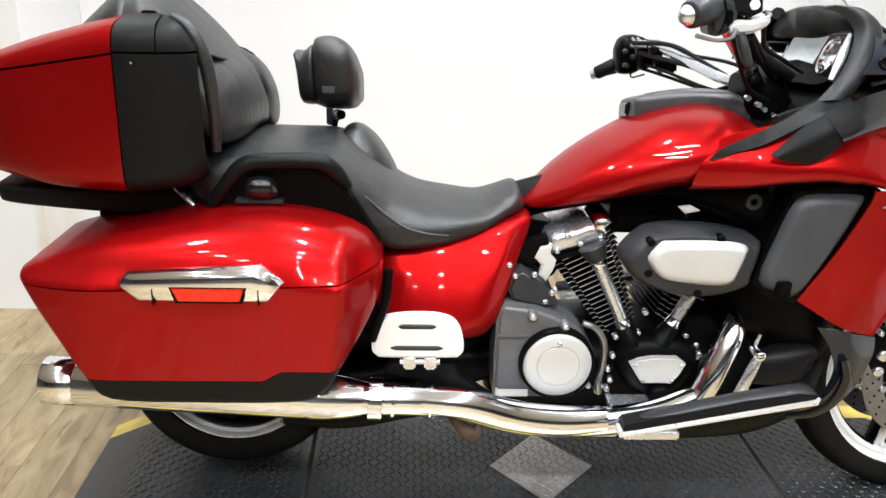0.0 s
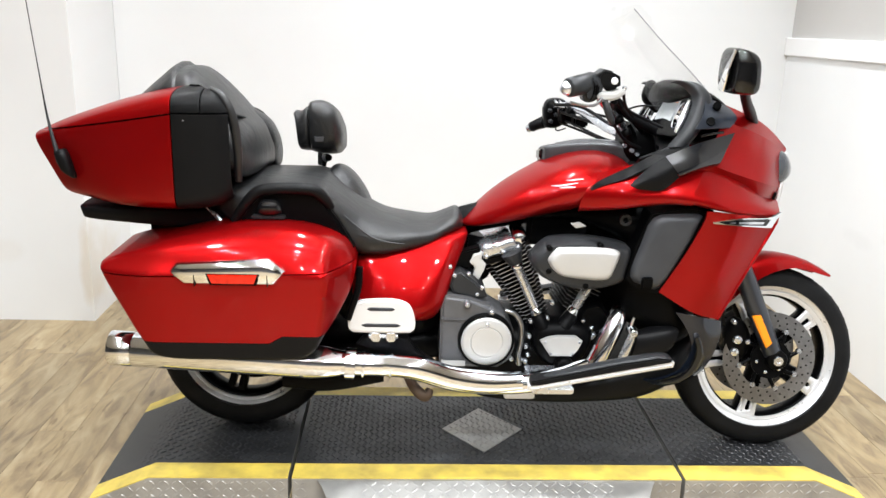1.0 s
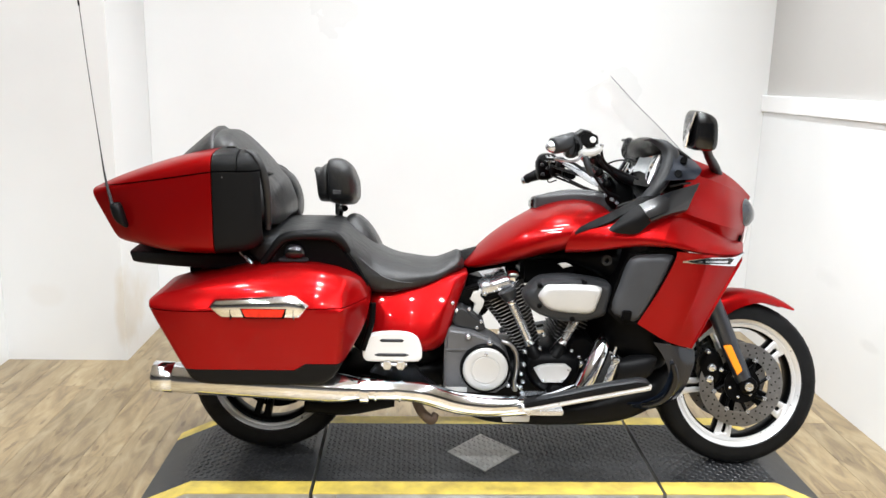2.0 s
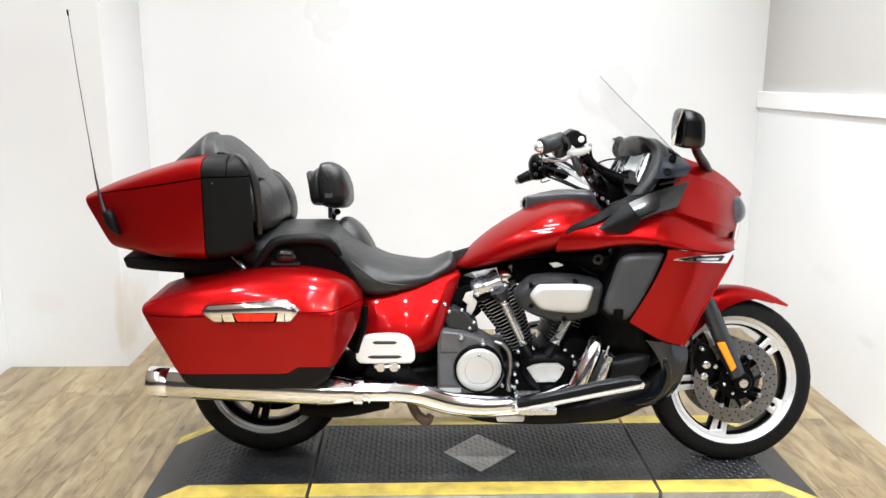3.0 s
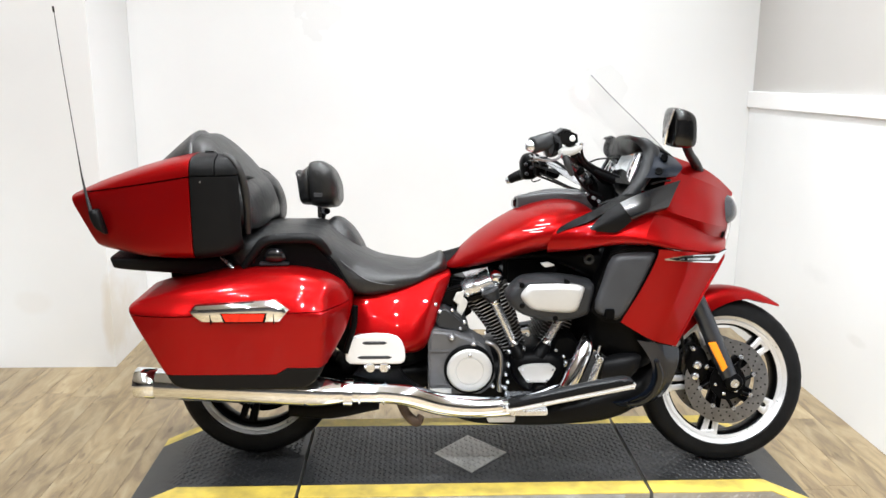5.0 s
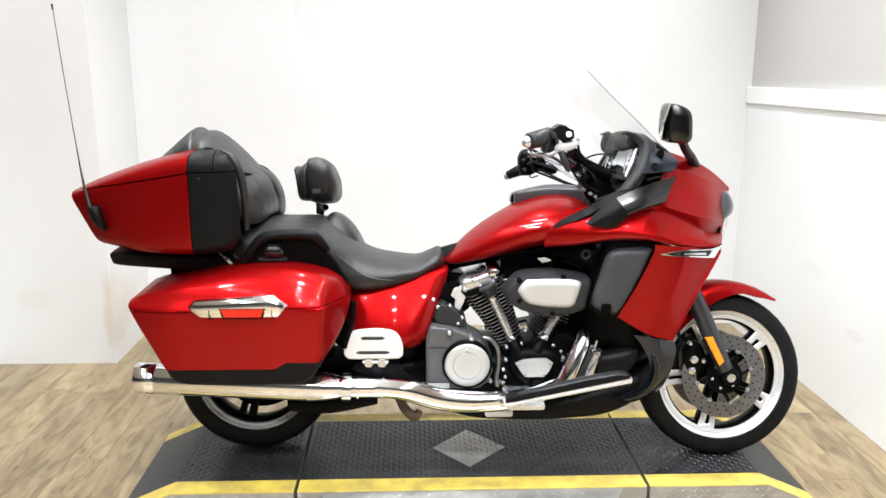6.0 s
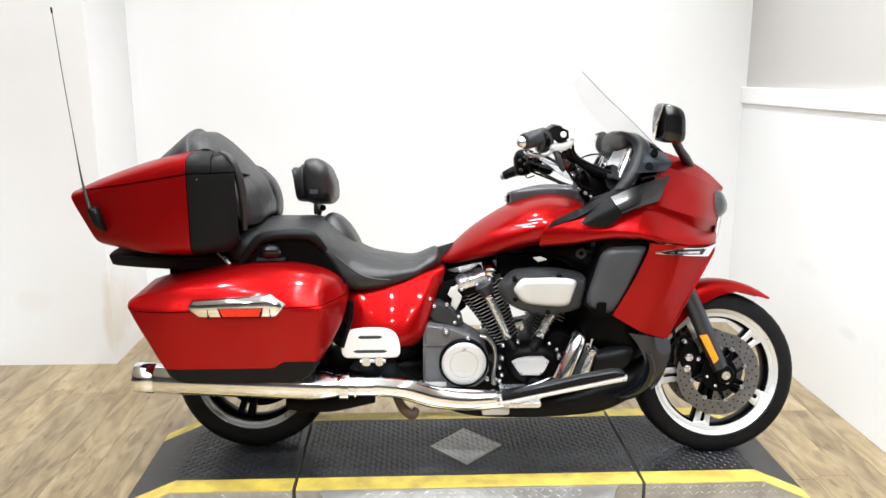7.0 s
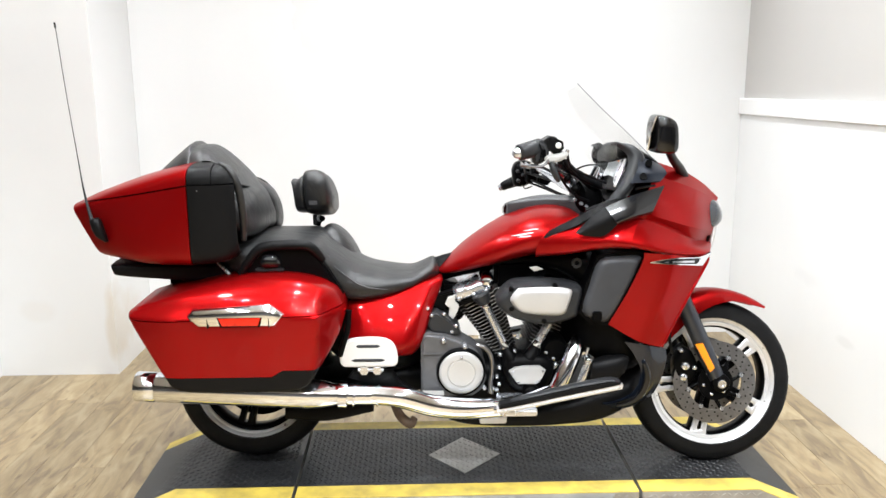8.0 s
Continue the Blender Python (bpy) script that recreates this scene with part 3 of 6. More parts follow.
def rim_barrel(c, r, w):
    prof = [(r + 0.001, -w * 0.76), (r - 0.016, -w * 0.64), (r - 0.028, -w * 0.62), (r - 0.034, -w * 0.5), (r - 0.034, w * 0.6), (r - 0.018, w * 0.95), (r + 0.008, w), (r + 0.002, w * 0.8), (r - 0.012, w * 0.5), (r - 0.014, -w * 0.5), (r + 0.001, -w * 0.76)]
    return turn(prof, c, (0, 1, 0), 72)


def spoke(c, a, r0, r1, w0, w1, d, twin=0.0):
    """A twin-bar cast spoke from the hub to the rim."""
    bm = bmesh.new()
    for off in (-twin, twin):
        rings = []
        for t in (0, 0.25, 0.6, 1):
            r, w = r0 + (r1 - r0) * t, w0 + (w1 - w0) * t
            o = off * (0.7 + 0.5 * t)
            ring = []
            for u, v in ((-1, -0.5), (-0.6, -1), (0.6, -1), (1, -0.5), (1, 0.6), (0.5, 1), (-0.5, 1), (-1, 0.6)):
                s = o + u * w
                ring.append((c[0] + math.cos(a) * r - math.sin(a) * s, c[1] + v * d, c[2] + math.sin(a) * r + math.cos(a) * s))
            rings.append(ring)
        join(bm, skin(rings))
    return bm


TREAD_GROOVES = []


def spoke_face(c, a, r1, y):
    """The machined outer end of a spoke: a flared plate with a keyhole slot open to the hub."""
    slot = [(r1 - 0.030 + 0.0075 * math.cos(q), 0.0075 * math.sin(q)) for q in (radians(80 - 20 * k) for k in range(9))]
    out = [(r1 * 0.60, 0.0255), (r1 * 0.80, 0.0265), (r1 - 0.014, 0.030), (r1, 0.038), (r1 + 0.006, 0.0), (r1, -0.038), (r1 - 0.014, -0.030), (r1 * 0.80, -0.0265), (r1 * 0.60, -0.0255), (r1 * 0.60, -0.010), (r1 * 0.72, -0.0065)]
    out = out[:9] + [(r1 * 0.60, -0.011), (r1 * 0.72, -0.0055)] + [(r, -s) for r, s in slot] + [(r1 * 0.72, 0.0055), (r1 * 0.60, 0.011)]
    return plate([(c[0] + math.cos(a) * r - math.sin(a) * s, c[2] + math.sin(a) * r + math.cos(a) * s) for r, s in out], y, y + 0.008, 0.0015, 0, 1)


def wheel(name, c, r, w, rim_r, start, label, discs, lip):
    hub_root = part(name, turn([(0, -0.045), (0.03, -0.045), (0.045, -0.03), (0.05, 0), (0.045, 0.03), (0.03, 0.045), (0, 0.045)], c), ENGINE_BLACK, bike, label)
    part("tyre", tyre(c, r, w, rim_r + 0.002), RUBBER, hub_root, "black road tyre")
    part("rim", rim_ring(c, rim_r, w * 0.80, lip), ALU, hub_root, "machined silver rim")
    part("rim_barrel", rim_barrel(c, rim_r, w * 0.80), ENGINE_BLACK, hub_root, "black rim barrel")
    for k in range(5):
        a = radians(start + 72 * k)
        part("spoke", spoke(c, a, 0.03, rim_r - 0.022, 0.010, 0.0125, 0.020, 0.017), ENGINE_BLACK, hub_root, "black and silver twin spoke")
        part("spoke_face", spoke_face(c, a, rim_r - 0.018, c[1] - 0.034), ALU if lip > 0.02 else ENGINE_BLACK, hub_root, "machined silver spoke face" if lip > 0.02 else "black spoke face")
    for k in range(44):
        # slanted grooves across the shoulder of the tread
        a = 2 * math.pi * k / 44
        for side in (-1, 1):
            g = []
            for t in (0.0, 0.5, 1.0):
                q = a + 0.045 * t + (0.07 if side > 0 else 0)
                y = side * w * (0.80 - 0.55 * t)
                rr = rim_r + (r - rim_r) * (1 - (abs(y) / w) ** 2.67) ** 0.31 - 0.0003
                g.append((c[0] + math.cos(q) * rr, c[1] + y, c[2] + math.sin(q) * rr))
            TREAD_GROOVES.append((hub_root, g))
    for y in discs if len(discs) > 1 else ():
        o = y - c[1]
        e = -0.006 if o < 0 else 0.006
        part("hub_plate", turn([(0.0, o - e), (0.040, o - e), (0.046, o), (0.058, o + e * 0.3), (0.063, o + e), (0.063, o + 2 * e), (0.0, o + 2 * e)], c, (0, 1, 0), 40), ENGINE_BLACK, hub_root, "black disc carrier plate")
        part("sensor_ring", turn([(0.048, o - e * 1.3), (0.057, o - e * 1.3), (0.057, o), (0.048, o), (0.048, o - e * 1.3)], c, (0, 1, 0), 40), STEEL, hub_root, "grey sensor ring")
        for k in range(6):
            a = 2 * math.pi * k / 6 + 0.2
            part("hub_bolt", rod((c[0] + math.cos(a) * 0.044, y + e, c[2] + math.sin(a) * 0.044), (c[0] + math.cos(a) * 0.044, y - abs(e) * 2.2, c[2] + math.sin(a) * 0.044), 0.007, 0.006, 10, 0.0015), SATIN_CHROME, hub_root)
    for y in discs:
        disc = bmesh.new()
        n = 72
        o = y - c[1]
        prof = [(0.098, o - 0.0025), (0.148, o - 0.0025), (0.148, o + 0.0025), (0.098, o + 0.0025), (0.098, o - 0.0025)]
        d = part("brake_disc", turn(prof, c, (0, 1, 0), n), STEEL, hub_root, "drilled steel brake disc")
        holes = bmesh.new()
        for ring, rr in enumerate((0.108, 0.122, 0.137)):
            for k in range(24):
                a = 2 * math.pi * (k + ring * 0.33) / 24
                p = (c[0] + math.cos(a) * rr, y - 0.0031, c[2] + math.sin(a) * rr)
                join(holes, turn([(0, 0), (0.0032, 0), (0.0032, 0.001), (0, 0.001)], p, (0, 1, 0), 8))
        part("drill_hole", holes, ENGINE_BLACK, d, "dark drill holes", kind="stuff")
        for k in range(8):
            a = 2 * math.pi * k / 8
            part("carrier_arm", rod((c[0] + math.cos(a) * 0.055, y, c[2] + math.sin(a) * 0.055), (c[0] + math.cos(a + 0.25) * 0.102, y, c[2] + math.sin(a + 0.25) * 0.102), 0.007, 0.006, 8), ENGINE_BLACK, d)
        for k in range(8):
            a = 2 * math.pi * k / 8 + 0.25
            part("button", rod((c[0] + math.cos(a) * 0.098, y - 0.006, c[2] + math.sin(a) * 0.098), (c[0] + math.cos(a) * 0.098, y + 0.006, c[2] + math.sin(a) * 0.098), 0.008, seg=12), SATIN_CHROME, d)
    return hub_root


def moved(ob, x, y, z):
    """Shifts a part with its pieces."""
    for o in (ob, *ob.children_recursive):
        o.data.transform(Matrix.Translation((x, y, z)))


def face_y(ob, x, z):
    """How far out the near face of a part lies at (x, z)."""
    at = bike.location
    near = sorted((v.co for v in ob.data.vertices if v.co.y < -0.2), key=lambda p: math.hypot(p.x + at.x - x, p.z + at.z - z))[:8]
    return min(p.y for p in near) + at.y


def leaned(ob, c):
    """Tilts a part about the wheel's centre: the machine leans away on its side stand, so the tyre's foot comes nearer."""
    at = Vector(c) - bike.location
    m = Matrix.Translation(at) @ Matrix.Rotation(radians(-11), 4, "X") @ Matrix.Translation(-at)
    for o in (ob, *ob.children_recursive):
        o.data.transform(m)


front = wheel("front_wheel", FW, 0.291, 0.058, 0.226, 40, "black cast front wheel with machined edges", (FW[1] - 0.072, FW[1] + 0.072), 0.027)
rear = wheel("rear_wheel", RW, 0.286, 0.085, 0.213, 40, "black cast rear wheel", (0.15,), 0.018)
for root in sorted({g[0].name for g in TREAD_GROOVES}):
    bm = bmesh.new()
    for ob, path in TREAD_GROOVES:
        if ob.name == root:
            join(bm, tube(path, [0.0012, 0.0022, 0.0012], 4, 1))
    part("tread_groove", bm, ENGINE_BLACK, bpy.data.objects[root], "dark slanted tread grooves", kind="stuff")

leaned(front, FW)
# Disc added to darken the see-through part of the rear wheel.
part("drive_pulley", turn([(0.0, 0.055), (0.10, 0.055), (0.150, 0.060), (0.160, 0.066), (0.160, 0.082), (0.0, 0.082)], RW, (0, 1, 0), 48), ENGINE_BLACK, rear, "black disc added behind the rear spokes")
leaned(rear, RW)

# -- body panels --
TANK = [(0.683, 0.79, 0.688, 0.78, 0.05, 2.2), (0.722, 0.827, 0.722, 0.775, 0.10, 2.2), (0.79, 0.890, 0.79, 0.792, 0.165, 2.3), (0.874, 0.948, 0.874, 0.818, 0.215, 2.4),
        (0.971, 0.998, 0.971, 0.845, 0.245, 2.5), (1.068, 1.018, 1.06, 0.868, 0.255, 2.6), (1.148, 1.004, 1.13, 0.885, 0.245, 2.6), (1.20, 0.968, 1.19, 0.90, 0.22, 2.5)]
part("fuel_tank", hull(TANK, 36, 6), RED, bike, "metallic red teardrop fuel tank")

TRUNK = [(-0.492, 1.060, -0.408, 0.889, 0.232, 7.5), (-0.470, 1.070, -0.390, 0.884, 0.245, 7.0), (-0.40, 1.100, -0.335, 0.879, 0.285, 6.5), (-0.25, 1.152, -0.23, 0.872, 0.345, 7.5),
         (-0.09, 1.193, -0.09, 0.876, 0.382, 9.5), (-0.02, 1.200, -0.01, 0.882, 0.380, 9.5), (0.024, 1.196, 0.036, 0.892, 0.370, 9.0), (0.056, 1.172, 0.062, 0.908, 0.354, 7.5)]


def hollow(bm):
    """Draws the front of the trunk back round the cushion, leaving its sides forward as wings."""
    for v in bm.verts:
        f = min(1.0, max(0.0, (v.co.x + 0.06) / 0.10))
        v.co.x -= 0.11 * f * (1 - min(1.0, abs(v.co.y) / 0.315) ** 4)
        if v.co.y > 0:
            v.co.z -= 0.19 * v.co.y      # far side sheared down once more to fit the camera's view
    return bm


def trunk_piece(*cuts):
    bm = hull(TRUNK, 60, 6)
    for p, n in cuts:
        cut(bm, p, n)
    return hollow(bm)


SPLIT = -0.081
LID_N = Vector((-0.185, 0, 1)).normalized()
LID_P = Vector((-0.069, 0, 1.139))
trunk = part("trunk_body", trunk_piece((LID_P - LID_N * 0.002, -LID_N), ((SPLIT, 0, 0), (-1, 0, 0))), RED, bike, "red rear trunk body")
part("trunk_lid", trunk_piece((LID_P + LID_N * 0.002, LID_N), ((SPLIT, 0, 0), (-1, 0, 0))), RED, trunk, "red trunk lid")
part("trunk_front_panel", trunk_piece((Vector((0, 0, 1.137)), (0, 0, -1)), ((SPLIT + 0.003, 0, 0), (1, 0, 0))), SATIN_BLACK, trunk, "black textured front panel")
part("trunk_hinge_cover", trunk_piece((Vector((0, 0, 1.141)), (0, 0, 1)), ((SPLIT + 0.003, 0, 0), (1, 0, 0)), ((-0.008, 0, 0), (-1, 0, 0))), SATIN_BLACK, trunk, "black hinge cover")
part("trunk_hinge_cover", trunk_piece((Vector((0, 0, 1.141)), (0, 0, 1)), ((-0.004, 0, 0), (1, 0, 0))), SATIN_BLACK, trunk, "black hinge cover")

# Black inner body added so no light leaks through the lid gaps.
core = [(xt + (0.01 if k == 0 else -0.008 if k == 7 else 0), zt - 0.007, xb + (0.01 if k == 0 else -0.008 if k == 7 else 0), zb + 0.007, w - 0.007, n) for k, (xt, zt, xb, zb, w, n) in enumerate(TRUNK)]
part("trunk_seal", hollow(hull(core, 60, 4)), ENGINE_BLACK, trunk, "black inner body added to block light through the gaps")

part("trunk_rack", hull([(-0.372, 0.862, -0.368, 0.836, 0.235, 7), (-0.364, 0.867, -0.350, 0.824, 0.250, 8), (-0.20, 0.868, -0.19, 0.812, 0.262, 8), (-0.05, 0.868, -0.06, 0.802, 0.258, 8), (0.02, 0.864, 0.0, 0.80, 0.24, 7)], 36, 4),
     BLACK_PLASTIC, bike, "black trunk carrier plate")

cushion = part("passenger_backrest", hull([(-0.118, 1.236, -0.06, 0.95, 0.240, 2.8), (-0.068, 1.231, 0.0, 0.935, 0.285, 3.0),
                                           (-0.010, 1.178, 0.046, 0.935, 0.300, 3.2), (0.045, 1.110, 0.075, 0.938, 0.290, 3.2), (0.080, 1.072, 0.093, 0.945, 0.250, 2.9), (0.100, 1.022, 0.104, 0.958, 0.18, 2.4), (0.106, 1.0, 0.106, 0.98, 0.08, 2.2)], 44, 6, -0.01), LEATHER, bike, "padded black passenger backrest")
part("rear_cover", hull([(-0.240, 1.158, -0.19, 1.09, 0.14, 2.4), (-0.180, 1.208, -0.13, 1.0, 0.205, 2.6), (-0.132, 1.245, -0.06, 0.95, 0.235, 2.6), (-0.114, 1.236, -0.05, 0.95, 0.230, 2.6)], 40, 5, -0.01), LEATHER, cushion, "black cover over the back of the cushion")
part("side_bolster", hull([(-0.03, 1.160, 0.02, 0.94, 0.05, 2.6), (0.030, 1.125, 0.058, 0.938, 0.09, 2.8), (0.076, 1.096, 0.090, 0.940, 0.10, 2.8), (0.100, 1.056, 0.106, 0.945, 0.085, 2.6), (0.111, 1.02, 0.112, 0.965, 0.05, 2.2)], 28, 5, 0.17), LEATHER, cushion, "rounded black side bolster")
part("seam", tube([(-0.104, -0.225, 1.190), (-0.060, -0.262, 1.170), (-0.005, -0.292, 1.125), (0.030, -0.304, 1.070), (0.045, -0.305, 1.0)], 0.003, 8), GREY_PLASTIC, cushion, "stitched seam")


SEAT = [(-0.04, 0.92, -0.03, 0.85, 0.22, 4), (0.04, 0.939, 0.05, 0.815, 0.285, 4), (0.12, 0.944, 0.12, 0.830, 0.288, 3.8), (0.18, 0.944, 0.18, 0.850, 0.280, 3.6), (0.275, 0.940, 0.262, 0.855, 0.270, 3.4), (0.33, 0.90, 0.305, 0.81, 0.262, 3.2),
        (0.395, 0.850, 0.355, 0.728, 0.25, 3.0), (0.455, 0.820, 0.42, 0.715, 0.245, 3.2), (0.53, 0.806, 0.51, 0.728, 0.225, 3.2), (0.595, 0.801, 0.59, 0.745, 0.185, 2.9),
        (0.64, 0.818, 0.64, 0.758, 0.145, 2.4), (0.672, 0.830, 0.676, 0.765, 0.11, 2.3), (0.690, 0.808, 0.692, 0.77, 0.07, 2.2)]
seat = part("seat", hull(SEAT, 32, 5), LEATHER, bike, "stepped black two-up seat")
part("lumbar_pad", hull([(0.270, 0.925, 0.265, 0.88, 0.100, 2.4), (0.292, 0.950, 0.280, 0.85, 0.145, 2.6), (0.320, 0.950, 0.308, 0.815, 0.165, 2.6), (0.358, 0.920, 0.345, 0.775, 0.170, 2.6), (0.393, 0.865, 0.380, 0.760, 0.160, 2.5), (0.414, 0.812, 0.408, 0.765, 0.12, 2.3)], 28, 5, 0.12), LEATHER, seat, "raised black lumbar cushion")

rest = part("rider_backrest", hull([(0.215, 1.128, 0.222, 0.998, 0.120, 4), (0.224, 1.143, 0.230, 0.988, 0.148, 4.2), (0.262, 1.146, 0.268, 0.984, 0.158, 4.2), (0.296, 1.126, 0.301, 0.988, 0.152, 3.6), (0.316, 1.084, 0.318, 1.004, 0.126, 2.8)], 36, 6, 0.14), LEATHER, bike, "small padded black rider backrest")
part("cover", hull([(0.166, 1.106, 0.182, 1.082, 0.094, 3), (0.176, 1.118, 0.184, 1.020, 0.120, 3), (0.194, 1.117, 0.186, 0.996, 0.130, 3.2), (0.212, 1.130, 0.210, 0.994, 0.138, 3.4), (0.222, 1.126, 0.224, 0.990, 0.130, 3)], 28, 5, 0.14), LEATHER, rest, "loose black cover at its back")
part("label_patch", plate([(0.240, 1.034), (0.268, 1.034), (0.266, 1.020), (0.241, 1.020)], -0.0215, -0.008, 0.001), LEATHER_GREY, rest, "small pale stitched patch")
part("pivot", rod((0.262, 0.100, 0.970), (0.262, 0.155, 0.970), 0.013, 0.013, 18, 0.003), SATIN_CHROME, rest, "silver tilt pivot")
part("pivot_knob", rod((0.272, 0.085, 0.970), (0.272, 0.110, 0.970), 0.011, 0.009, 16, 0.003), ENGINE_BLACK, rest, "black pivot knob")
part("hinge_block", box(0.236, 0.252, 0.105, 0.16, 0.945, 1.0, 0.003), GLOSS_BLACK, rest)
part("post", tube([(0.26, 0.14, 0.977), (0.253, 0.14, 0.948), (0.248, 0.14, 0.93), (0.218, 0.14, 0.917), (0.181, 0.14, 0.912)], 0.007), GLOSS_BLACK, rest, "black steel post")


def saddlebag(s):
    out = [(-0.262, 0.762), (-0.268, 0.744), (-0.255, 0.718), (-0.209, 0.640), (-0.163, 0.555), (-0.120, 0.510), (0.04, 0.503), (0.214, 0.505), (0.270, 0.522), (0.310, 0.575), (0.352, 0.64), (0.378, 0.70), (0.378, 0.755),
           (0.342, 0.808), (0.26, 0.840), (0.147, 0.850), (0.014, 0.836), (-0.092, 0.815), (-0.195, 0.784)]

    def face(x, z):
        """A flat side that tucks under, a lid shoulder leaning in, a crease where the side turns to the front."""
        y = -0.482 + 0.16 * max(0.0, 0.70 - z) ** 1.25
        d = max(0.0, z - 0.746)
        y += 0.22 * d + 2.4 * d * d + min(1.0, d / 0.03) * (0.9 if x > 0.18 else 0.2) * (x - 0.18) ** 2
        y += 0.055 * max(0.0, (-0.10 - x) / 0.18) ** 2
        return y + 1.5 * max(0.0, x - 0.296 - 0.10 * (z - 0.60))

    def roll(x, z):
        return 0.012 + 0.045 * min(1.0, max(0.0, (z - 0.74) / 0.08)) * min(1.0, max(0.0, (x + 0.25) / 0.2))

    def body():
        return bulge(out, ((-0.10, 0.69), (0.22, 0.69)), face, -0.17, roll, 4, 16)

    lid_n = Vector((-0.03, 0, 1)).normalized()
    p_lid, low, high = Vector((0, 0, 0.744)), 0.557, 0.578
    slant, at = Vector((-0.025, 0, 0.04)), Vector((0.165, 0, 0.557))
    b = cut(cut(body(), p_lid - lid_n * 0.0015, -lid_n), (0, 0, high), (0, 0, 1))
    join(b, cut(cut(cut(body(), (0, 0, high), (0, 0, -1)), (0, 0, low), (0, 0, 1)), at, slant))
    bag = part("saddlebag", sided(b, s), RED, bike, "red hard saddlebag")
    part("lid", sided(cut(body(), p_lid + lid_n * 0.0015, lid_n), s), RED, bag, "red saddlebag lid")
    part("lower_trim", sided(join(cut(body(), (0, 0, low - 0.0015), (0, 0, -1)), cut(cut(cut(body(), (0, 0, high - 0.0015), (0, 0, -1)), (0, 0, low - 0.0015), (0, 0, 1)), at + Vector((0.0015, 0, -0.0015)), -slant)), s), BLACK_PLASTIC, bag, "black lower trim")
    lamp = [(-0.081, 0.755), (-0.060, 0.777), (0.172, 0.790), (0.217, 0.760), (0.190, 0.721), (-0.046, 0.721)]
    k = part("lamp_bezel", sided(shell(lamp, ((-0.02, 0.752), (0.15, 0.755)), -0.474, -0.497, -0.46, 0, 5, 2.6), s), CHROME, bag, "chrome marker lamp bezel")
    part("lens", sided(plate([(0.020, 0.7545), (0.146, 0.7545), (0.137, 0.7300), (0.031, 0.7300)], -0.5005, -0.48, 0.002), s), RED_LENS, k, "red marker lens")
    part("lens_seat", sided(plate([(0.013, 0.7580), (0.153, 0.7580), (0.142, 0.7262), (0.026, 0.7262)], -0.4985, -0.48, 0.002), s), ENGINE_BLACK, k, "dark seat round the lens")
    for x in (-0.014, 0.168):
        part("bezel_joint", sided(box(x, x + 0.002, -0.4978, -0.48, 0.722, 0.752), s), ENGINE_BLACK, k, "fine dark joint")
    return bag


saddlebag(-1)
saddlebag(1)


def exhaust(s):
    """Long chrome silencer with its header pipe."""
    a, b = (-0.296, -0.325, 0.479), (0.330, -0.325, 0.440)
    body = part("silencer", sided(turn([(0.036, 0.0), (0.047, 0.0), (0.049, 0.004), (0.0485, 0.06), (0.046, 0.064), (0.0485, 0.068), (0.0485, 0.56), (0.044, 0.60), (0.036, 0.64)], a, Vector(b) - Vector(a), 36), s), CHROME, bike, "long polished chrome silencer")
    part("tip_bore", sided(turn([(0.0, 0.10), (0.036, 0.10), (0.036, 0.001)], a, Vector(b) - Vector(a), 28), s), ENGINE_BLACK, body, "black bore")
    part("clamp", sided(turn([(0.038, 0.0), (0.044, 0.002), (0.044, 0.03), (0.038, 0.032)], (0.352, -0.325, 0.440), (1, 0, -0.06), 28), s), CHROME, body)
    for x, z, r, w in ((0.400, 0.438, 0.0385, 0.010), (0.478, 0.436, 0.0375, 0.008)):
        part("collar", sided(turn([(r - 0.006, 0.0), (r, 0.002), (r, w - 0.002), (r - 0.006, w)], (x, -0.325, z), (1, 0, -0.10), 28), s), CHROME, body, "chrome pipe collar")
    part("header_pipe", sided(tube([(0.32, -0.325, 0.441), (0.48, -0.325, 0.436), (0.56, -0.318, 0.420), (0.66, -0.310, 0.385), (0.76, -0.302, 0.370), (0.88, -0.295, 0.372), (0.98, -0.285, 0.386), (1.06, -0.27, 0.412)],
                              [0.035, 0.033, 0.033, 0.032, 0.031, 0.031, 0.030, 0.029], 20), s), CHROME, body, "curved chrome header pipe")
    part("heat_shield", sided(tube([(0.46, -0.333, 0.443), (0.56, -0.328, 0.430), (0.66, -0.318, 0.396), (0.76, -0.310, 0.380), (0.86, -0.304, 0.381)], [0.030, 0.033, 0.033, 0.033, 0.028], 18), s), CHROME, body, "chrome heat shield")
    return body


exhaust(-1)
exhaust(1)


def side_cover(s):
    out = [(0.385, 0.718), (0.486, 0.742), (0.60, 0.766), (0.692, 0.778), (0.697, 0.755), (0.668, 0.69), (0.640, 0.61), (0.607, 0.545), (0.55, 0.54), (0.46, 0.56), (0.39, 0.58), (0.366, 0.62), (0.378, 0.68)]
    def face(x, z):
        d = max(0.0, z - 0.58)
        return -0.268 + 0.25 * d + 1.2 * d * d + 0.9 * (x - 0.52) ** 2 + 0.25 * max(0.0, 0.58 - z) + 0.45 * max(0.0, x - 0.63 - 0.5 * (z - 0.70))

    return part("side_cover", sided(bulge(out, ((0.46, 0.66), (0.60, 0.69)), face, -0.05, lambda x, z: 0.014, 4, 12), s), RED, bike, "red frame side cover")


side_cover(-1)
side_cover(1)


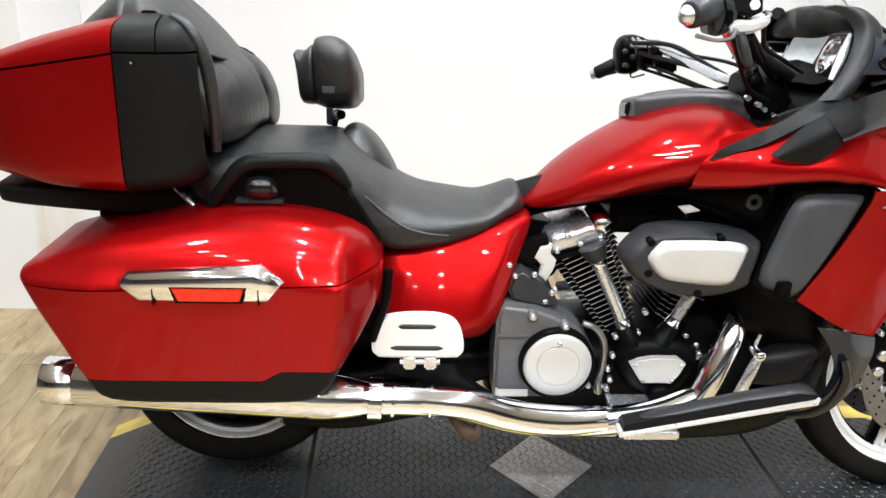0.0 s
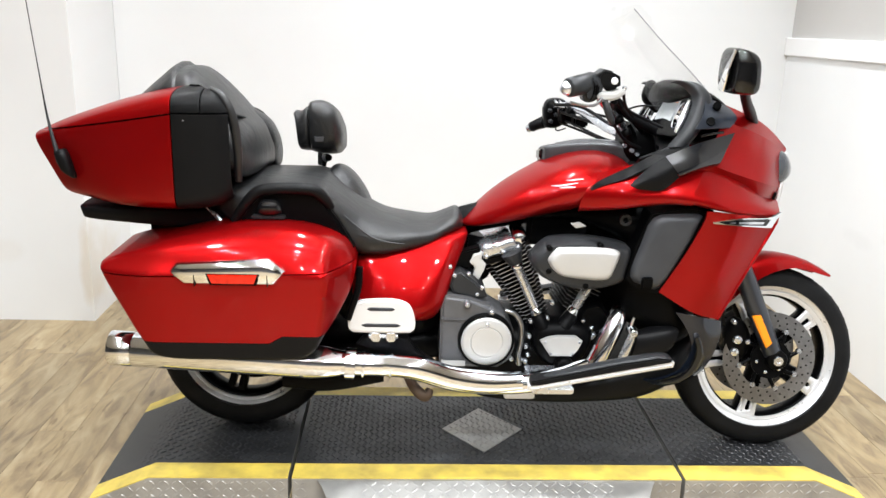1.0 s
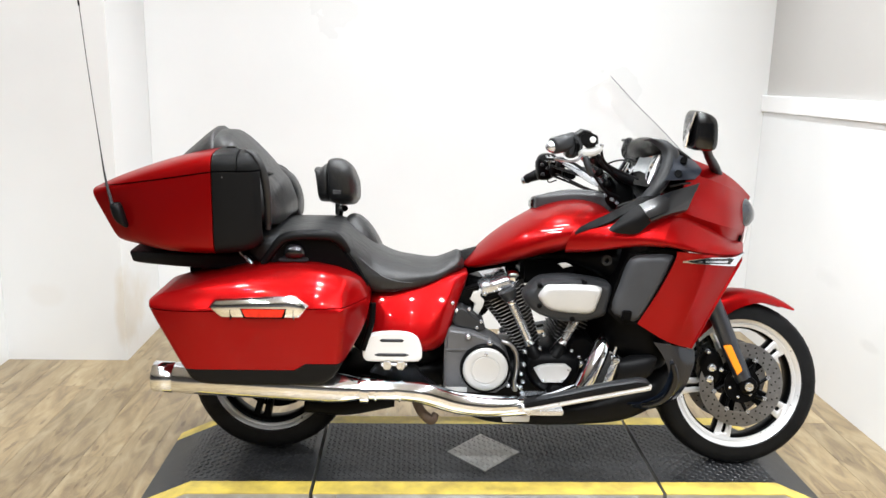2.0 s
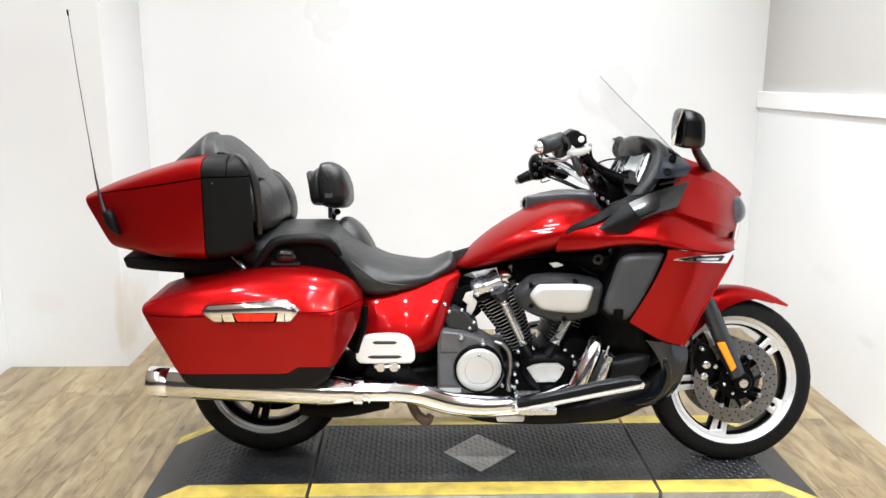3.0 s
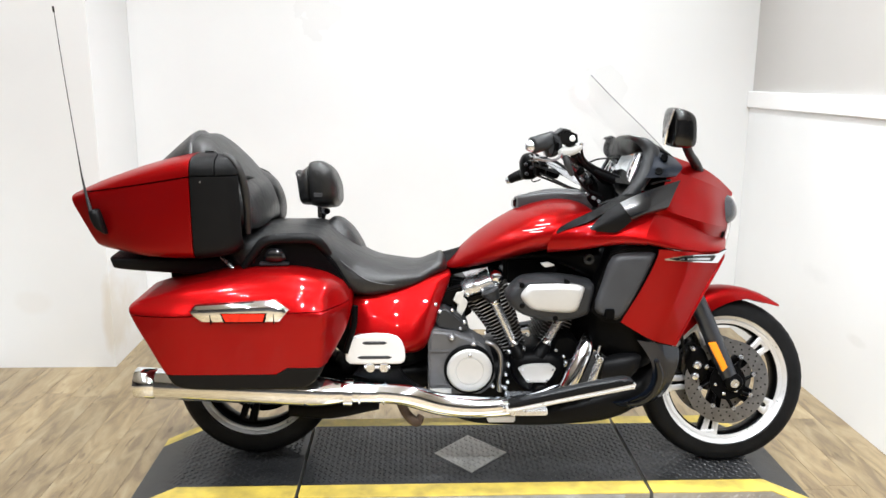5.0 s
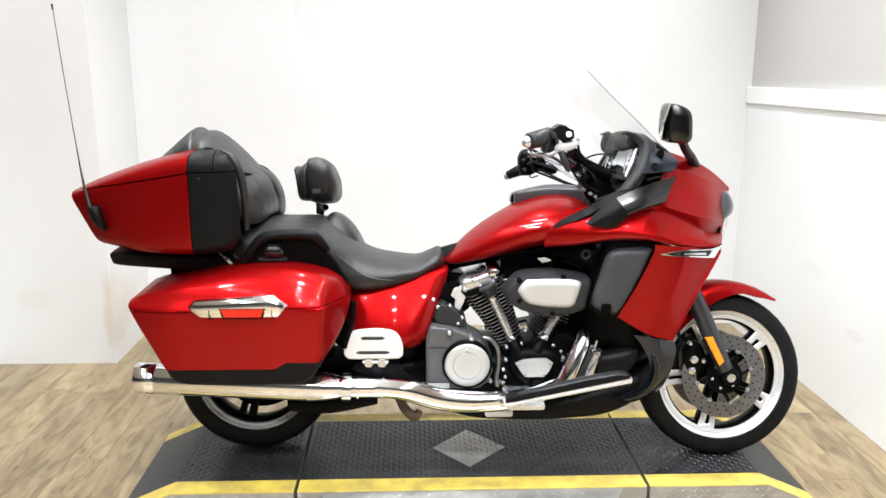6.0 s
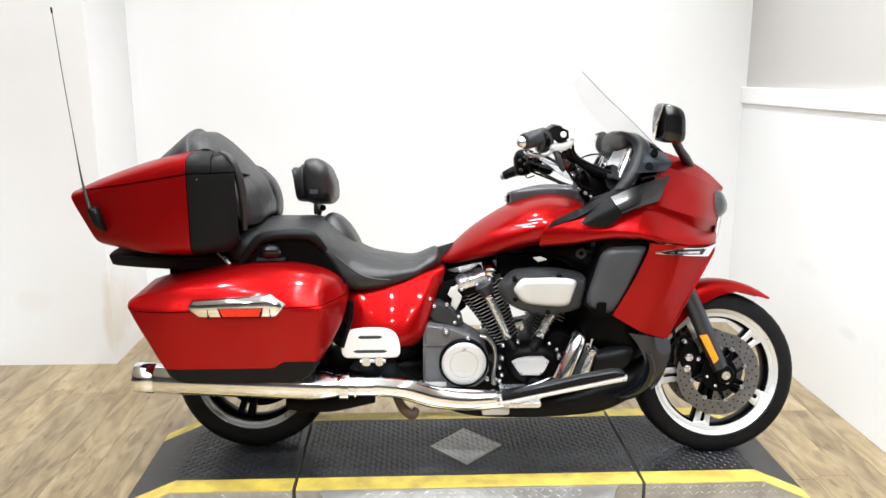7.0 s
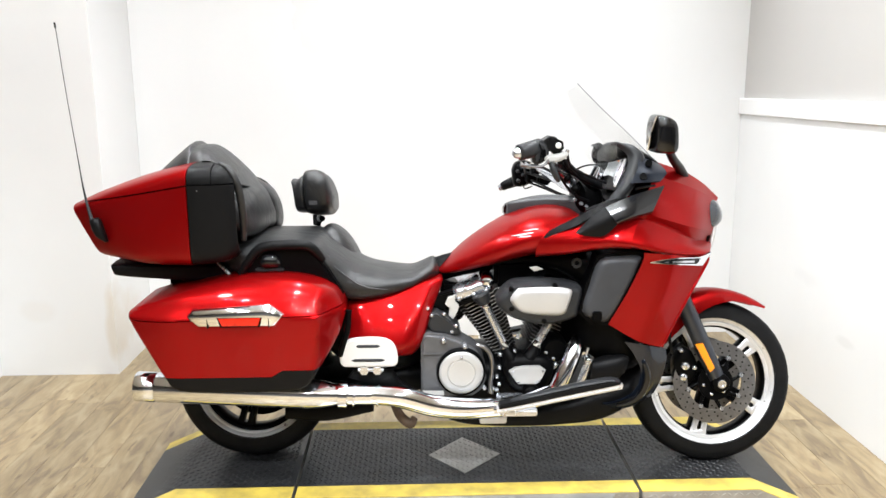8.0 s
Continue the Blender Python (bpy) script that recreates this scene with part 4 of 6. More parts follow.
def fairing():
    """Faceted front fairing: top facet, cheek, a shadow groove under it, and the brow that runs from the tank to the beak."""
    top = [(1.415, -0.165, 1.176), (1.481, -0.130, 1.153), (1.541, -0.100, 1.130), (1.616, -0.050, 1.087), (1.688, 0.0, 1.032)]
    crease = [(1.386, -0.235, 1.142), (1.436, -0.215, 1.125), (1.492, -0.190, 1.106), (1.571, -0.130, 1.075), (1.685, -0.003, 1.023)]
    cheek = [(1.330, -0.285, 1.034), (1.397, -0.275, 1.008), (1.480, -0.250, 0.981), (1.555, -0.200, 0.957), (1.663, -0.050, 0.918)]
    bulged = [(x + 0.002, y - 0.008, z + 0.002) for x, y, z in [tuple((a + b) / 2 for a, b in zip(p, q)) for p, q in zip(crease, cheek)]]
    edge = [(1.053, -0.232, 0.980), (1.108, -0.245, 1.002), (1.175, -0.262, 1.020), (1.253, -0.275, 1.026), (1.330, -0.285, 1.034)]
    side = [(1.023, -0.248, 0.944), (1.094, -0.278, 0.961), (1.170, -0.296, 0.972), (1.249, -0.298, 0.983), (1.334, -0.276, 1.008)]
    groove = side[4:] + [(1.403, -0.262, 0.991), (1.478, -0.235, 0.958), (1.547, -0.190, 0.919), (1.657, -0.050, 0.884)]
    brow = [(1.008, -0.248, 0.911), (1.094, -0.288, 0.923), (1.168, -0.313, 0.937), (1.236, -0.323, 0.947), (1.297, -0.325, 0.947),
            (1.351, -0.325, 0.938), (1.419, -0.310, 0.924), (1.504, -0.275, 0.909), (1.591, -0.220, 0.882)]
    lip = [(1.004, -0.234, 0.880), (1.098, -0.276, 0.896), (1.173, -0.302, 0.913), (1.240, -0.314, 0.922), (1.301, -0.320, 0.920),
           (1.354, -0.323, 0.910), (1.420, -0.315, 0.897), (1.503, -0.285, 0.883), (1.585, -0.230, 0.869)]
    under = [(x + 0.012, y + 0.07, z - 0.014) for x, y, z in lip]
    bm = patch([top, crease], 6, 6, 0.004, True)
    join(bm, patch([crease, bulged, cheek], 6, 6, 0.004, True))
    join(bm, patch([edge, side, brow[:5], lip[:5], under[:5]], 6, 6, 0.004, True))
    join(bm, patch([cheek, groove], 6, 3, 0.004, True))
    join(bm, patch([groove, brow[4:], lip[4:], under[4:]], 6, 6, 0.004, True))
    f = part("fairing", bm, RED, bike, "red frame-mounted front fairing", 32)
    for s in (-1, 1):
        rows = [[(1.341, -0.322, 0.902), (1.438, -0.313, 0.893), (1.584, -0.232, 0.870)], [(1.338, -0.314, 0.868), (1.45, -0.310, 0.845), (1.574, -0.232, 0.838)],
                [(1.297, -0.303, 0.766), (1.395, -0.312, 0.715), (1.499, -0.262, 0.712)], [(1.241, -0.290, 0.656), (1.34, -0.300, 0.600), (1.430, -0.270, 0.567)]]
        part("lower_fairing", sided(patch(rows, 6, 5, 0.005), s), RED, f, "red lower fairing panel")
        part("lower_fairing_edge", sided(tube([(1.584, -0.229, 0.866), (1.574, -0.230, 0.838), (1.499, -0.260, 0.712), (1.430, -0.268, 0.568)], [0.004, 0.006, 0.006, 0.005], 8), s), RED, f, "rolled front edge of the lower fairing")
        part("nose_trim", sided(tube([(1.681, -0.016, 1.022), (1.668, -0.045, 0.970), (1.655, -0.066, 0.918), (1.642, -0.085, 0.868)], [0.004, 0.007, 0.008, 0.005], 10), s), PALE, f, "pale trim beside the headlamp")
        # Black plate: the shade of a small notch is put into its colour.
        part("nose_pocket", sided(plate([(1.596, 0.905), (1.612, 0.918), (1.632, 0.912), (1.626, 0.890), (1.606, 0.890)], -0.104, -0.06, 0.003), s), ENGINE_BLACK, f, "black plate standing in for the shaded notch above the beak")
    return f


fair = fairing()
def fender():
    """A red mudguard: an arched band over the front tyre, pointed towards its nose."""
    rings = []
    for k in range(13):
        t = k / 12
        a = radians(142 - 88 * t)
        rr = 0.343 - 0.010 * t - 0.012 * (1 - t) ** 2
        w = 0.088 * (1 - 0.35 * t ** 3)
        drop = 0.105 * (1 - t) ** 0.6 * (0.55 + 0.45 * math.sin(math.pi * min(1, t + 0.25))) + 0.012
        ring = []
        for j in range(17):
            b = math.pi * j / 16
            dr = -drop * (1 - math.sin(b) ** 0.55)
            ring.append((FW[0] + math.cos(a) * (rr + dr), FW[1] - w * math.copysign(abs(math.cos(b)) ** 0.8, math.cos(b)), FW[2] + math.sin(a) * (rr + dr)))
        rings.append(ring)
    fb = skin(rings, closed_ring=False, caps=False)
    bmesh.ops.recalc_face_normals(fb, faces=fb.faces[:])
    bmesh.ops.solidify(fb, geom=fb.faces[:], thickness=0.004)
    return part("front_fender", fb, RED, bike, "red front fender")


leaned(fender(), FW)

part("windscreen", patch([[(1.452, 0.0, 1.165), (1.43, -0.10, 1.165), (1.31, -0.20, 1.155), (1.215, -0.225, 1.145)], [(1.368, 0.0, 1.246), (1.34, -0.11, 1.246), (1.235, -0.205, 1.235), (1.150, -0.225, 1.225)],
                          [(1.268, 0.0, 1.336), (1.24, -0.11, 1.335), (1.16, -0.195, 1.325), (1.112, -0.21, 1.315)], [(1.172, 0.0, 1.430), (1.155, -0.08, 1.425), (1.125, -0.13, 1.41), (1.108, -0.15, 1.395)]], 5, 4, 0.004, True), CLEAR, bike, "clear curved windscreen")
bpy.data.objects["windscreen"].visible_shadow = False
# Tube added along the midline to draw the pane's edge-on outline from the camera.
part("screen_edge", tube([(1.452, 0.0, 1.166), (1.368, 0.0, 1.248), (1.268, 0.0, 1.338), (1.215, 0.0, 1.389), (1.172, 0.0, 1.431)], 0.0016, 6), SCREEN_OUTLINE, bpy.data.objects["windscreen"], "grey tube added to draw the pane's outline")

# -- engine --
def bolt(x, y, z, parent, r=0.0065, out=0.008, material=SATIN_CHROME):
    return part("bolt", rod((x, y + 0.004, z), (x, y - out, z), r, r * 0.85, 10, 0.0015), material, parent)


def bolts(spots, y, parent, r=0.0065, out=0.008):
    for x, z in spots:
        bolt(x, y, z, parent, r, out)


case = part("crankcase", join(hull([(0.62, 0.50, 0.62, 0.33, 0.11, 4), (0.66, 0.50, 0.66, 0.30, 0.15, 4), (0.85, 0.495, 0.85, 0.275, 0.165, 4), (1.02, 0.50, 1.02, 0.275, 0.165, 4), (1.12, 0.48, 1.12, 0.30, 0.13, 4)], 28, 4),
                              box(0.68, 1.10, -0.10, 0.10, 0.255, 0.31, 0.02)), ENGINE_BLACK, bike, "black V-twin crankcase")


def cylinder(base, top, half, n, label):
    """A finned barrel along base-top; the fins lie across it and grow towards the head."""
    b, t = Vector((base[0], 0, base[1])), Vector((top[0], 0, top[1]))
    u = (t - b).normalized()
    v = Vector((0, 1, 0)).cross(u).normalized()
    ob = part("cylinder", rod(b, t, half[0] * 0.80, half[1] * 0.80, 24), ENGINE_BLACK, bike, label)
    for k in range(n):
        q = (k + 0.5) / n
        h = half[0] + (half[1] - half[0]) * q
        bm = bmesh.new()
        bmesh.ops.create_cube(bm, size=1)
        bmesh.ops.scale(bm, vec=(h * 2, 0.25, 0.0028), verts=bm.verts[:])
        bmesh.ops.bevel(bm, geom=[e for e in bm.edges if abs(e.verts[0].co.z - e.verts[1].co.z) > 1e-4], offset=h * 0.28, segments=3, affect="EDGES")
        m = Matrix((v, Vector((0, 1, 0)), u)).transposed().to_4x4()
        m.translation = b + (t - b) * q
        bmesh.ops.transform(bm, verts=bm.verts[:], matrix=m)
        fin = part("fin", bm, ENGINE_BLACK, ob)
        fin.data.materials.append(FIN)
        for p in fin.data.polygons:
            p.material_index = int(abs(p.normal.dot(u)) < 0.5 and abs(p.normal.y) > 0.45)
    return ob


cylinder((0.930, 0.500), (0.824, 0.708), (0.037, 0.080), 18, "black finned rear cylinder")
cylinder((1.036, 0.500), (1.122, 0.708), (0.042, 0.066), 18, "black finned front cylinder")


def rocker(flip_x, label):
    """Polished rocker cover: a dark flange, a domed cap and a round end spigot."""
    def at(pts):
        return [(1.925 - x, z) for x, z in pts][::-1] if flip_x else pts

    def across(x):
        return 1.925 - x if flip_x else x
    k = part("rocker_cover", plate(at([(0.748, 0.708), (0.80, 0.721), (0.868, 0.742), (0.876, 0.726), (0.80, 0.702), (0.752, 0.690)]), -0.142, 0.11, 0.004), ENGINE_BLACK, bike, label)
    part("cap", shell(at([(0.745, 0.742), (0.767, 0.760), (0.804, 0.769), (0.836, 0.784), (0.872, 0.770), (0.872, 0.746), (0.80, 0.724), (0.752, 0.710)]), ((across(0.785), 0.742), (across(0.84), 0.757)), -0.128, -0.152, 0.10, 3, 6, 3.2), SATIN_CHROME, k, "polished cap")
    part("spigot", turn([(0, -0.160), (0.012, -0.160), (0.020, -0.154), (0.024, -0.144), (0.024, -0.05)], (across(0.862), 0, 0.780), (0, 1, 0), 24), CHROME, k, "round polished end")
    for x, z in ((0.765, 0.722), (0.815, 0.737), (0.858, 0.752), (0.785, 0.757)):
        part("bolt", rod((across(x), -0.136, z), (across(x), -0.158, z), 0.0075, 0.0065, 12, 0.002), SATIN_CHROME, k)
    part("head", plate(at([(0.775, 0.692), (0.87, 0.725), (0.90, 0.70), (0.88, 0.675), (0.79, 0.665)]), -0.09, 0.11, 0.010), ENGINE_BLACK, k, "black cylinder head")
    return k


moved(rocker(False, "polished chrome rear rocker cover"), -0.008, -0.006, -0.010)
moved(rocker(True, "polished chrome front rocker cover"), 0.0, 0.0, -0.014)


def pushrod(a, b, label):
    a, b = Vector(a), Vector(b)
    d = (b - a).normalized()
    ob = part("pushrod_tube", rod(a, b, 0.0140, 0.0150, 24), SATIN_CHROME, bike, label)
    part("collar", rod(b - d * 0.018, b, 0.0185, 0.0185, 20, 0.003), CHROME, ob)
    part("collar", rod(a, a + d * 0.022, 0.0185, 0.0165, 20, 0.003), CHROME, ob)
    part("tappet_cup", rod(a - d * 0.050, a + d * 0.004, 0.028, 0.021, 20, 0.005), ENGINE_BLACK, ob, "dark tappet housing")
    part("boot", rod(b - d * 0.004, b + d * 0.036, 0.021, 0.032, 20, 0.004), GREY_PLASTIC, ob, "dark upper boot")
    return ob


pushrod((0.914, -0.190, 0.546), (0.843, -0.175, 0.700), "satin chrome rear pushrod tube")
pushrod((1.018, -0.190, 0.548), (1.074, -0.175, 0.650), "satin chrome front pushrod tube")

prim = part("primary_cover", plate([(0.626, 0.388), (0.624, 0.404), (0.624, 0.596), (0.640, 0.613), (0.712, 0.603), (0.760, 0.585), (0.808, 0.556), (0.840, 0.508), (0.846, 0.450), (0.832, 0.412), (0.800, 0.388)], -0.232, -0.10, 0.010, 0, 3),
            ENGINE_GREY, bike, "dark grey primary drive cover")
part("lower_face", plate([(0.630, 0.420), (0.630, 0.536), (0.690, 0.536), (0.678, 0.500), (0.678, 0.455), (0.690, 0.420)], -0.2355, -0.225, 0.003), ENGINE_GREY, prim, "raised lower face")
part("clutch_rim", turn([(0.060, -0.226), (0.083, -0.226), (0.083, -0.246), (0.081, -0.252), (0.077, -0.253), (0.074, -0.249), (0.060, -0.250)], (0.759, 0, 0.481), (0, 1, 0), 56), ENGINE_BLACK, prim, "black clutch cover rim")
part("clutch_disc", turn([(0, -0.259), (0.044, -0.259), (0.0455, -0.2555), (0.047, -0.2555), (0.0485, -0.2575), (0.066, -0.257), (0.0725, -0.254), (0.076, -0.249), (0.076, -0.245), (0, -0.245)], (0.759, 0, 0.481), (0, 1, 0), 56), PALE, prim, "round pale silver clutch disc")
part("rib", box(0.626, 0.700, -0.237, -0.20, 0.538, 0.546, 0.003), ENGINE_GREY, prim)
part("rib", box(0.630, 0.705, -0.234, -0.20, 0.392, 0.415, 0.004), SILVER, prim, "bright lower machined lip")
for x, z in ((0.700, 0.590), (0.772, 0.567)):
    part("bolt_boss", rod((x, -0.20, z), (x, -0.243, z), 0.0135, 0.011, 16, 0.003), ENGINE_GREY, prim)
    bolt(x, -0.243, z, prim, 0.0085, 0.005)
bolts([(0.759, 0.536)], -0.258, prim, 0.006, 0.005)
upc = part("sprocket_cover", plate([(0.659, 0.674), (0.679, 0.682), (0.713, 0.658), (0.749, 0.629), (0.761, 0.602), (0.737, 0.594), (0.691, 0.602), (0.659, 0.612), (0.648, 0.637)], -0.205, -0.08, 0.007, 0, 3), GREY_PLASTIC, bike, "dark grey upper engine cover")
bolts([(0.648, 0.693), (0.662, 0.668), (0.703, 0.672), (0.744, 0.630), (0.730, 0.610)], -0.20, upc, 0.007, 0.008)
part("mount_plate", plate([(0.66, 0.72), (0.735, 0.742), (0.745, 0.70), (0.70, 0.672), (0.655, 0.69)], -0.16, -0.12, 0.004), ENGINE_BLACK, bike, "dark engine mount plate")
# Plate added to hide the bright wall behind the rear cylinder.
part("rear_casting", plate([(0.69, 0.60), (0.70, 0.75), (0.785, 0.74), (0.80, 0.66), (0.775, 0.615), (0.73, 0.580)], -0.06, 0.08, 0.01), ENGINE_BLACK, bike, "black filler plate added behind the rear cylinder")
part("bracket", plate([(0.708, 0.696), (0.719, 0.722), (0.744, 0.727), (0.742, 0.705), (0.756, 0.690), (0.752, 0.672), (0.737, 0.641), (0.720, 0.655), (0.724, 0.680)], -0.165, -0.140, 0.004), SILVER, bike, "small bright casting behind the cylinder")

cam_cover = part("cam_cover", shell([(0.90, 0.515), (0.96, 0.535), (1.04, 0.53), (1.085, 0.50), (1.078, 0.44), (1.035, 0.375), (0.965, 0.372), (0.91, 0.43)], ((0.96, 0.46), (1.03, 0.46)), -0.17, -0.228, -0.05, 3, 6, 3), ENGINE_BLACK, bike, "black cam cover")
part("badge_plate", plate([(0.922, 0.478), (0.940, 0.489), (0.970, 0.4945), (1.026, 0.4945), (1.046, 0.480), (1.034, 0.452), (1.018, 0.432), (0.953, 0.432), (0.940, 0.450)], -0.242, -0.215, 0.003), PALE, cam_cover, "pale silver cam cover plate")
part("oil_cap", rod((0.998, -0.20, 0.398), (0.998, -0.252, 0.398), 0.030, 0.028, 28, 0.004), ENGINE_BLACK, cam_cover, "black round oil cap")
bolts([(0.936, 0.478), (1.036, 0.478), (1.018, 0.440), (0.954, 0.440)], -0.242, cam_cover, 0.0045, 0.003)
bolts([(0.895, 0.525), (0.944, 0.535), (1.000, 0.512), (1.052, 0.530), (1.078, 0.508), (1.083, 0.478), (0.893, 0.478), (0.885, 0.445), (0.892, 0.418), (0.872, 0.402), (1.012, 0.540), (0.955, 0.585)], -0.192, cam_cover, 0.0075, 0.012)
bolts([(0.842, 0.408), (0.862, 0.395), (0.884, 0.400), (0.890, 0.38)], -0.20, case, 0.008, 0.012)
part("breather_pipe", tube([(0.812, -0.225, 0.570), (0.842, -0.228, 0.558), (0.862, -0.228, 0.525), (0.865, -0.225, 0.47), (0.860, -0.222, 0.43), (0.866, -0.21, 0.392)], 0.0075, 12), STEEL, case, "bent silver breather pipe")
part("side_lobe", turn([(0, -0.20), (0.038, -0.20), (0.046, -0.185), (0.046, -0.10), (0, -0.10)], (1.085, 0, 0.535), (0, 1, 0), 32), ENGINE_BLACK, case, "round black side cover")
for k in range(6):
    x = 1.075 + 0.012 * k
    part("lug", rod((x, -0.16, 0.475 + 0.01 * (k % 3)), (x, -0.205, 0.475 + 0.01 * (k % 3)), 0.007, seg=10, bevel=0.002), SATIN_CHROME if k % 2 else ENGINE_BLACK, case)

# air cleaner
air = part("air_cleaner", shell([(0.866, 0.748), (0.906, 0.800), (0.95, 0.813), (1.03, 0.815), (1.13, 0.799), (1.150, 0.778), (1.140, 0.72), (1.128, 0.688), (1.05, 0.667), (0.98, 0.672), (0.905, 0.700)], ((0.95, 0.75), (1.07, 0.75)), -0.262, -0.288, -0.205, 4, 6, 4), GREY_PLASTIC, bike, "charcoal air cleaner housing")
# Box added to keep the gap between air cleaner and tank dark.
part("throttle_body", box(0.88, 1.17, -0.11, 0.10, 0.735, 0.835, 0.015), ENGINE_BLACK, bike, "black filler box added above the air cleaner")
part("intake", turn([(0.05, -0.21), (0.055, -0.20), (0.045, -0.10), (0.04, 0.0)], (1.0, 0, 0.745), (0, 1, 0), 28), ENGINE_BLACK, air, "black intake throat")
part("insert", shell([(0.911, 0.766), (0.932, 0.793), (0.955, 0.798), (1.06, 0.799), (1.108, 0.790), (1.110, 0.77), (1.100, 0.735), (1.088, 0.709), (1.05, 0.703), (0.97, 0.711), (0.938, 0.722), (0.915, 0.748)], ((0.97, 0.755), (1.06, 0.755)), -0.290, -0.303, -0.27, 3, 5, 4), PALE, air, "pale silver air cleaner insert")
for x, z in ((0.914, 0.793), (1.056, 0.803), (0.915, 0.727), (1.023, 0.684)):
    y = face_y(air, x, z)
    part("socket_bolt", rod((x, y + 0.02, z), (x, y - 0.0015, z), 0.0085, 0.0085, 14, 0.001), ENGINE_BLACK, air, "black socket bolt")
moved(air, 0.006, -0.004, -0.014)

# chrome exhaust struts, pedal, horn
part("front_header", tube([(1.158, -0.19, 0.582), (1.146, -0.225, 0.552), (1.108, -0.25, 0.475), (1.068, -0.262, 0.405), (1.00, -0.27, 0.385)], [0.016, 0.029, 0.030, 0.029, 0.024], 18), CHROME, bike, "chrome front header pipe")
pedal = part("brake_pedal", tube([(1.178, -0.305, 0.541), (1.166, -0.302, 0.50), (1.144, -0.298, 0.425)], [0.009, 0.0125, 0.0135], 14, flat=0.7), SATIN_CHROME, bike, "silver brake pedal arm")
part("pivot", rod((1.176, -0.27, 0.536), (1.176, -0.315, 0.536), 0.013, 0.011, 18, 0.003), CHROME, pedal)
part("pin", rod((1.172, -0.285, 0.548), (1.179, -0.285, 0.575), 0.004, seg=8), SATIN_CHROME, pedal)
part("pedal_pad", hull([(1.20, 0.515, 1.19, 0.44, 0.025, 3), (1.25, 0.530, 1.23, 0.44, 0.035, 3), (1.30, 0.537, 1.28, 0.45, 0.035, 3), (1.325, 0.528, 1.31, 0.47, 0.02, 3)], 20, 4, -0.245), BLACK_PLASTIC, pedal, "broad black toe guard")


def footboard(s):
    """Rider's board: a rubber pad on a chrome-edged tray."""
    tray = [(0.868, 0.394), (0.90, 0.400), (1.268, 0.472), (1.272, 0.486), (1.262, 0.487), (0.90, 0.414), (0.866, 0.410)]
    t = part("footboard", sided(plate(tray, -0.405, -0.364, 0.006), s), ALU, bike, "chrome-edged rider footboard")
    rows = [[(0.876, y, 0.425), (0.99, y, 0.448 + h), (1.12, y, 0.478 + h), (1.225, y, 0.497 + h), (1.262, y, 0.497)] for y, h in ((-0.402, 0.001), (-0.394, 0.007), (-0.378, 0.009), (-0.360, 0.003))]
    part("rubber_pad", sided(patch(rows, 5, 4, 0.008), s), GREY_PLASTIC, t, "charcoal rubber pad")
    part("pad_edge", sided(plate([(0.872, 0.412), (0.90, 0.416), (1.258, 0.489), (1.264, 0.497), (1.225, 0.500), (1.12, 0.482), (0.99, 0.452), (0.874, 0.427)], -0.408, -0.362, 0.003), s), RUBBER, t, "black edge of the rubber pad")
    part("bracket", sided(box(0.88, 1.00, -0.38, -0.22, 0.375, 0.395, 0.004), s), SATIN_CHROME, t, "flat silver bracket under it")
    return t


footboard(-1)
footboard(1)


def passenger_board(s):
    """Passenger's board folded up against the side, two grooves in its face."""
    out = [(0.360, 0.548), (0.361, 0.580), (0.369, 0.606), (0.393, 0.623), (0.45, 0.629), (0.500, 0.626), (0.530, 0.612), (0.545, 0.582), (0.548, 0.548), (0.540, 0.534), (0.520, 0.529), (0.39, 0.529), (0.369, 0.534)]
    b = part("passenger_board", sided(plate(out, -0.318, -0.296, 0.006, 3), s), BOARD_SILVER, bike, "bright silver passenger footboard folded up")
    for x0, x1, z in ((0.402, 0.502, 0.601), (0.382, 0.522, 0.553)):
        h = x1 - x0
        part("groove", sided(turn([(0, 0), (0.003, 0.004), (0.0075, h * 0.2), (0.0075, h * 0.8), (0.003, h - 0.004), (0, h)], (x0, -0.313, z), (1, 0, 0), 12), s), GREY_PLASTIC, b, "dark grip groove")
    part("hinge", sided(box(0.425, 0.450, -0.318, -0.28, 0.502, 0.532, 0.004), s), SATIN_CHROME, b)
    part("hinge", sided(box(0.468, 0.493, -0.318, -0.28, 0.502, 0.532, 0.004), s), SATIN_CHROME, b)
    part("hinge_pin", sided(rod((0.418, -0.305, 0.516), (0.500, -0.305, 0.516), 0.007, seg=12), s), SATIN_CHROME, b)
    part("bracket", sided(plate([(0.40, 0.505), (0.53, 0.505), (0.55, 0.47), (0.62, 0.42), (0.60, 0.40), (0.48, 0.45), (0.38, 0.48)], -0.285, -0.262, 0.004), s), ENGINE_BLACK, b, "black folding bracket")
    return b


passenger_board(-1)
passenger_board(1)

# -- dark structure under and behind the covers --
part("swingarm", hull([(0.0, 0.41, 0.0, 0.33, 0.17, 4), (0.10, 0.415, 0.10, 0.315, 0.175, 4), (0.32, 0.43, 0.32, 0.33, 0.17, 4), (0.50, 0.46, 0.50, 0.34, 0.15, 4), (0.64, 0.46, 0.64, 0.36, 0.12, 4)], 24, 4), ENGINE_BLACK, bike, "black swingarm")
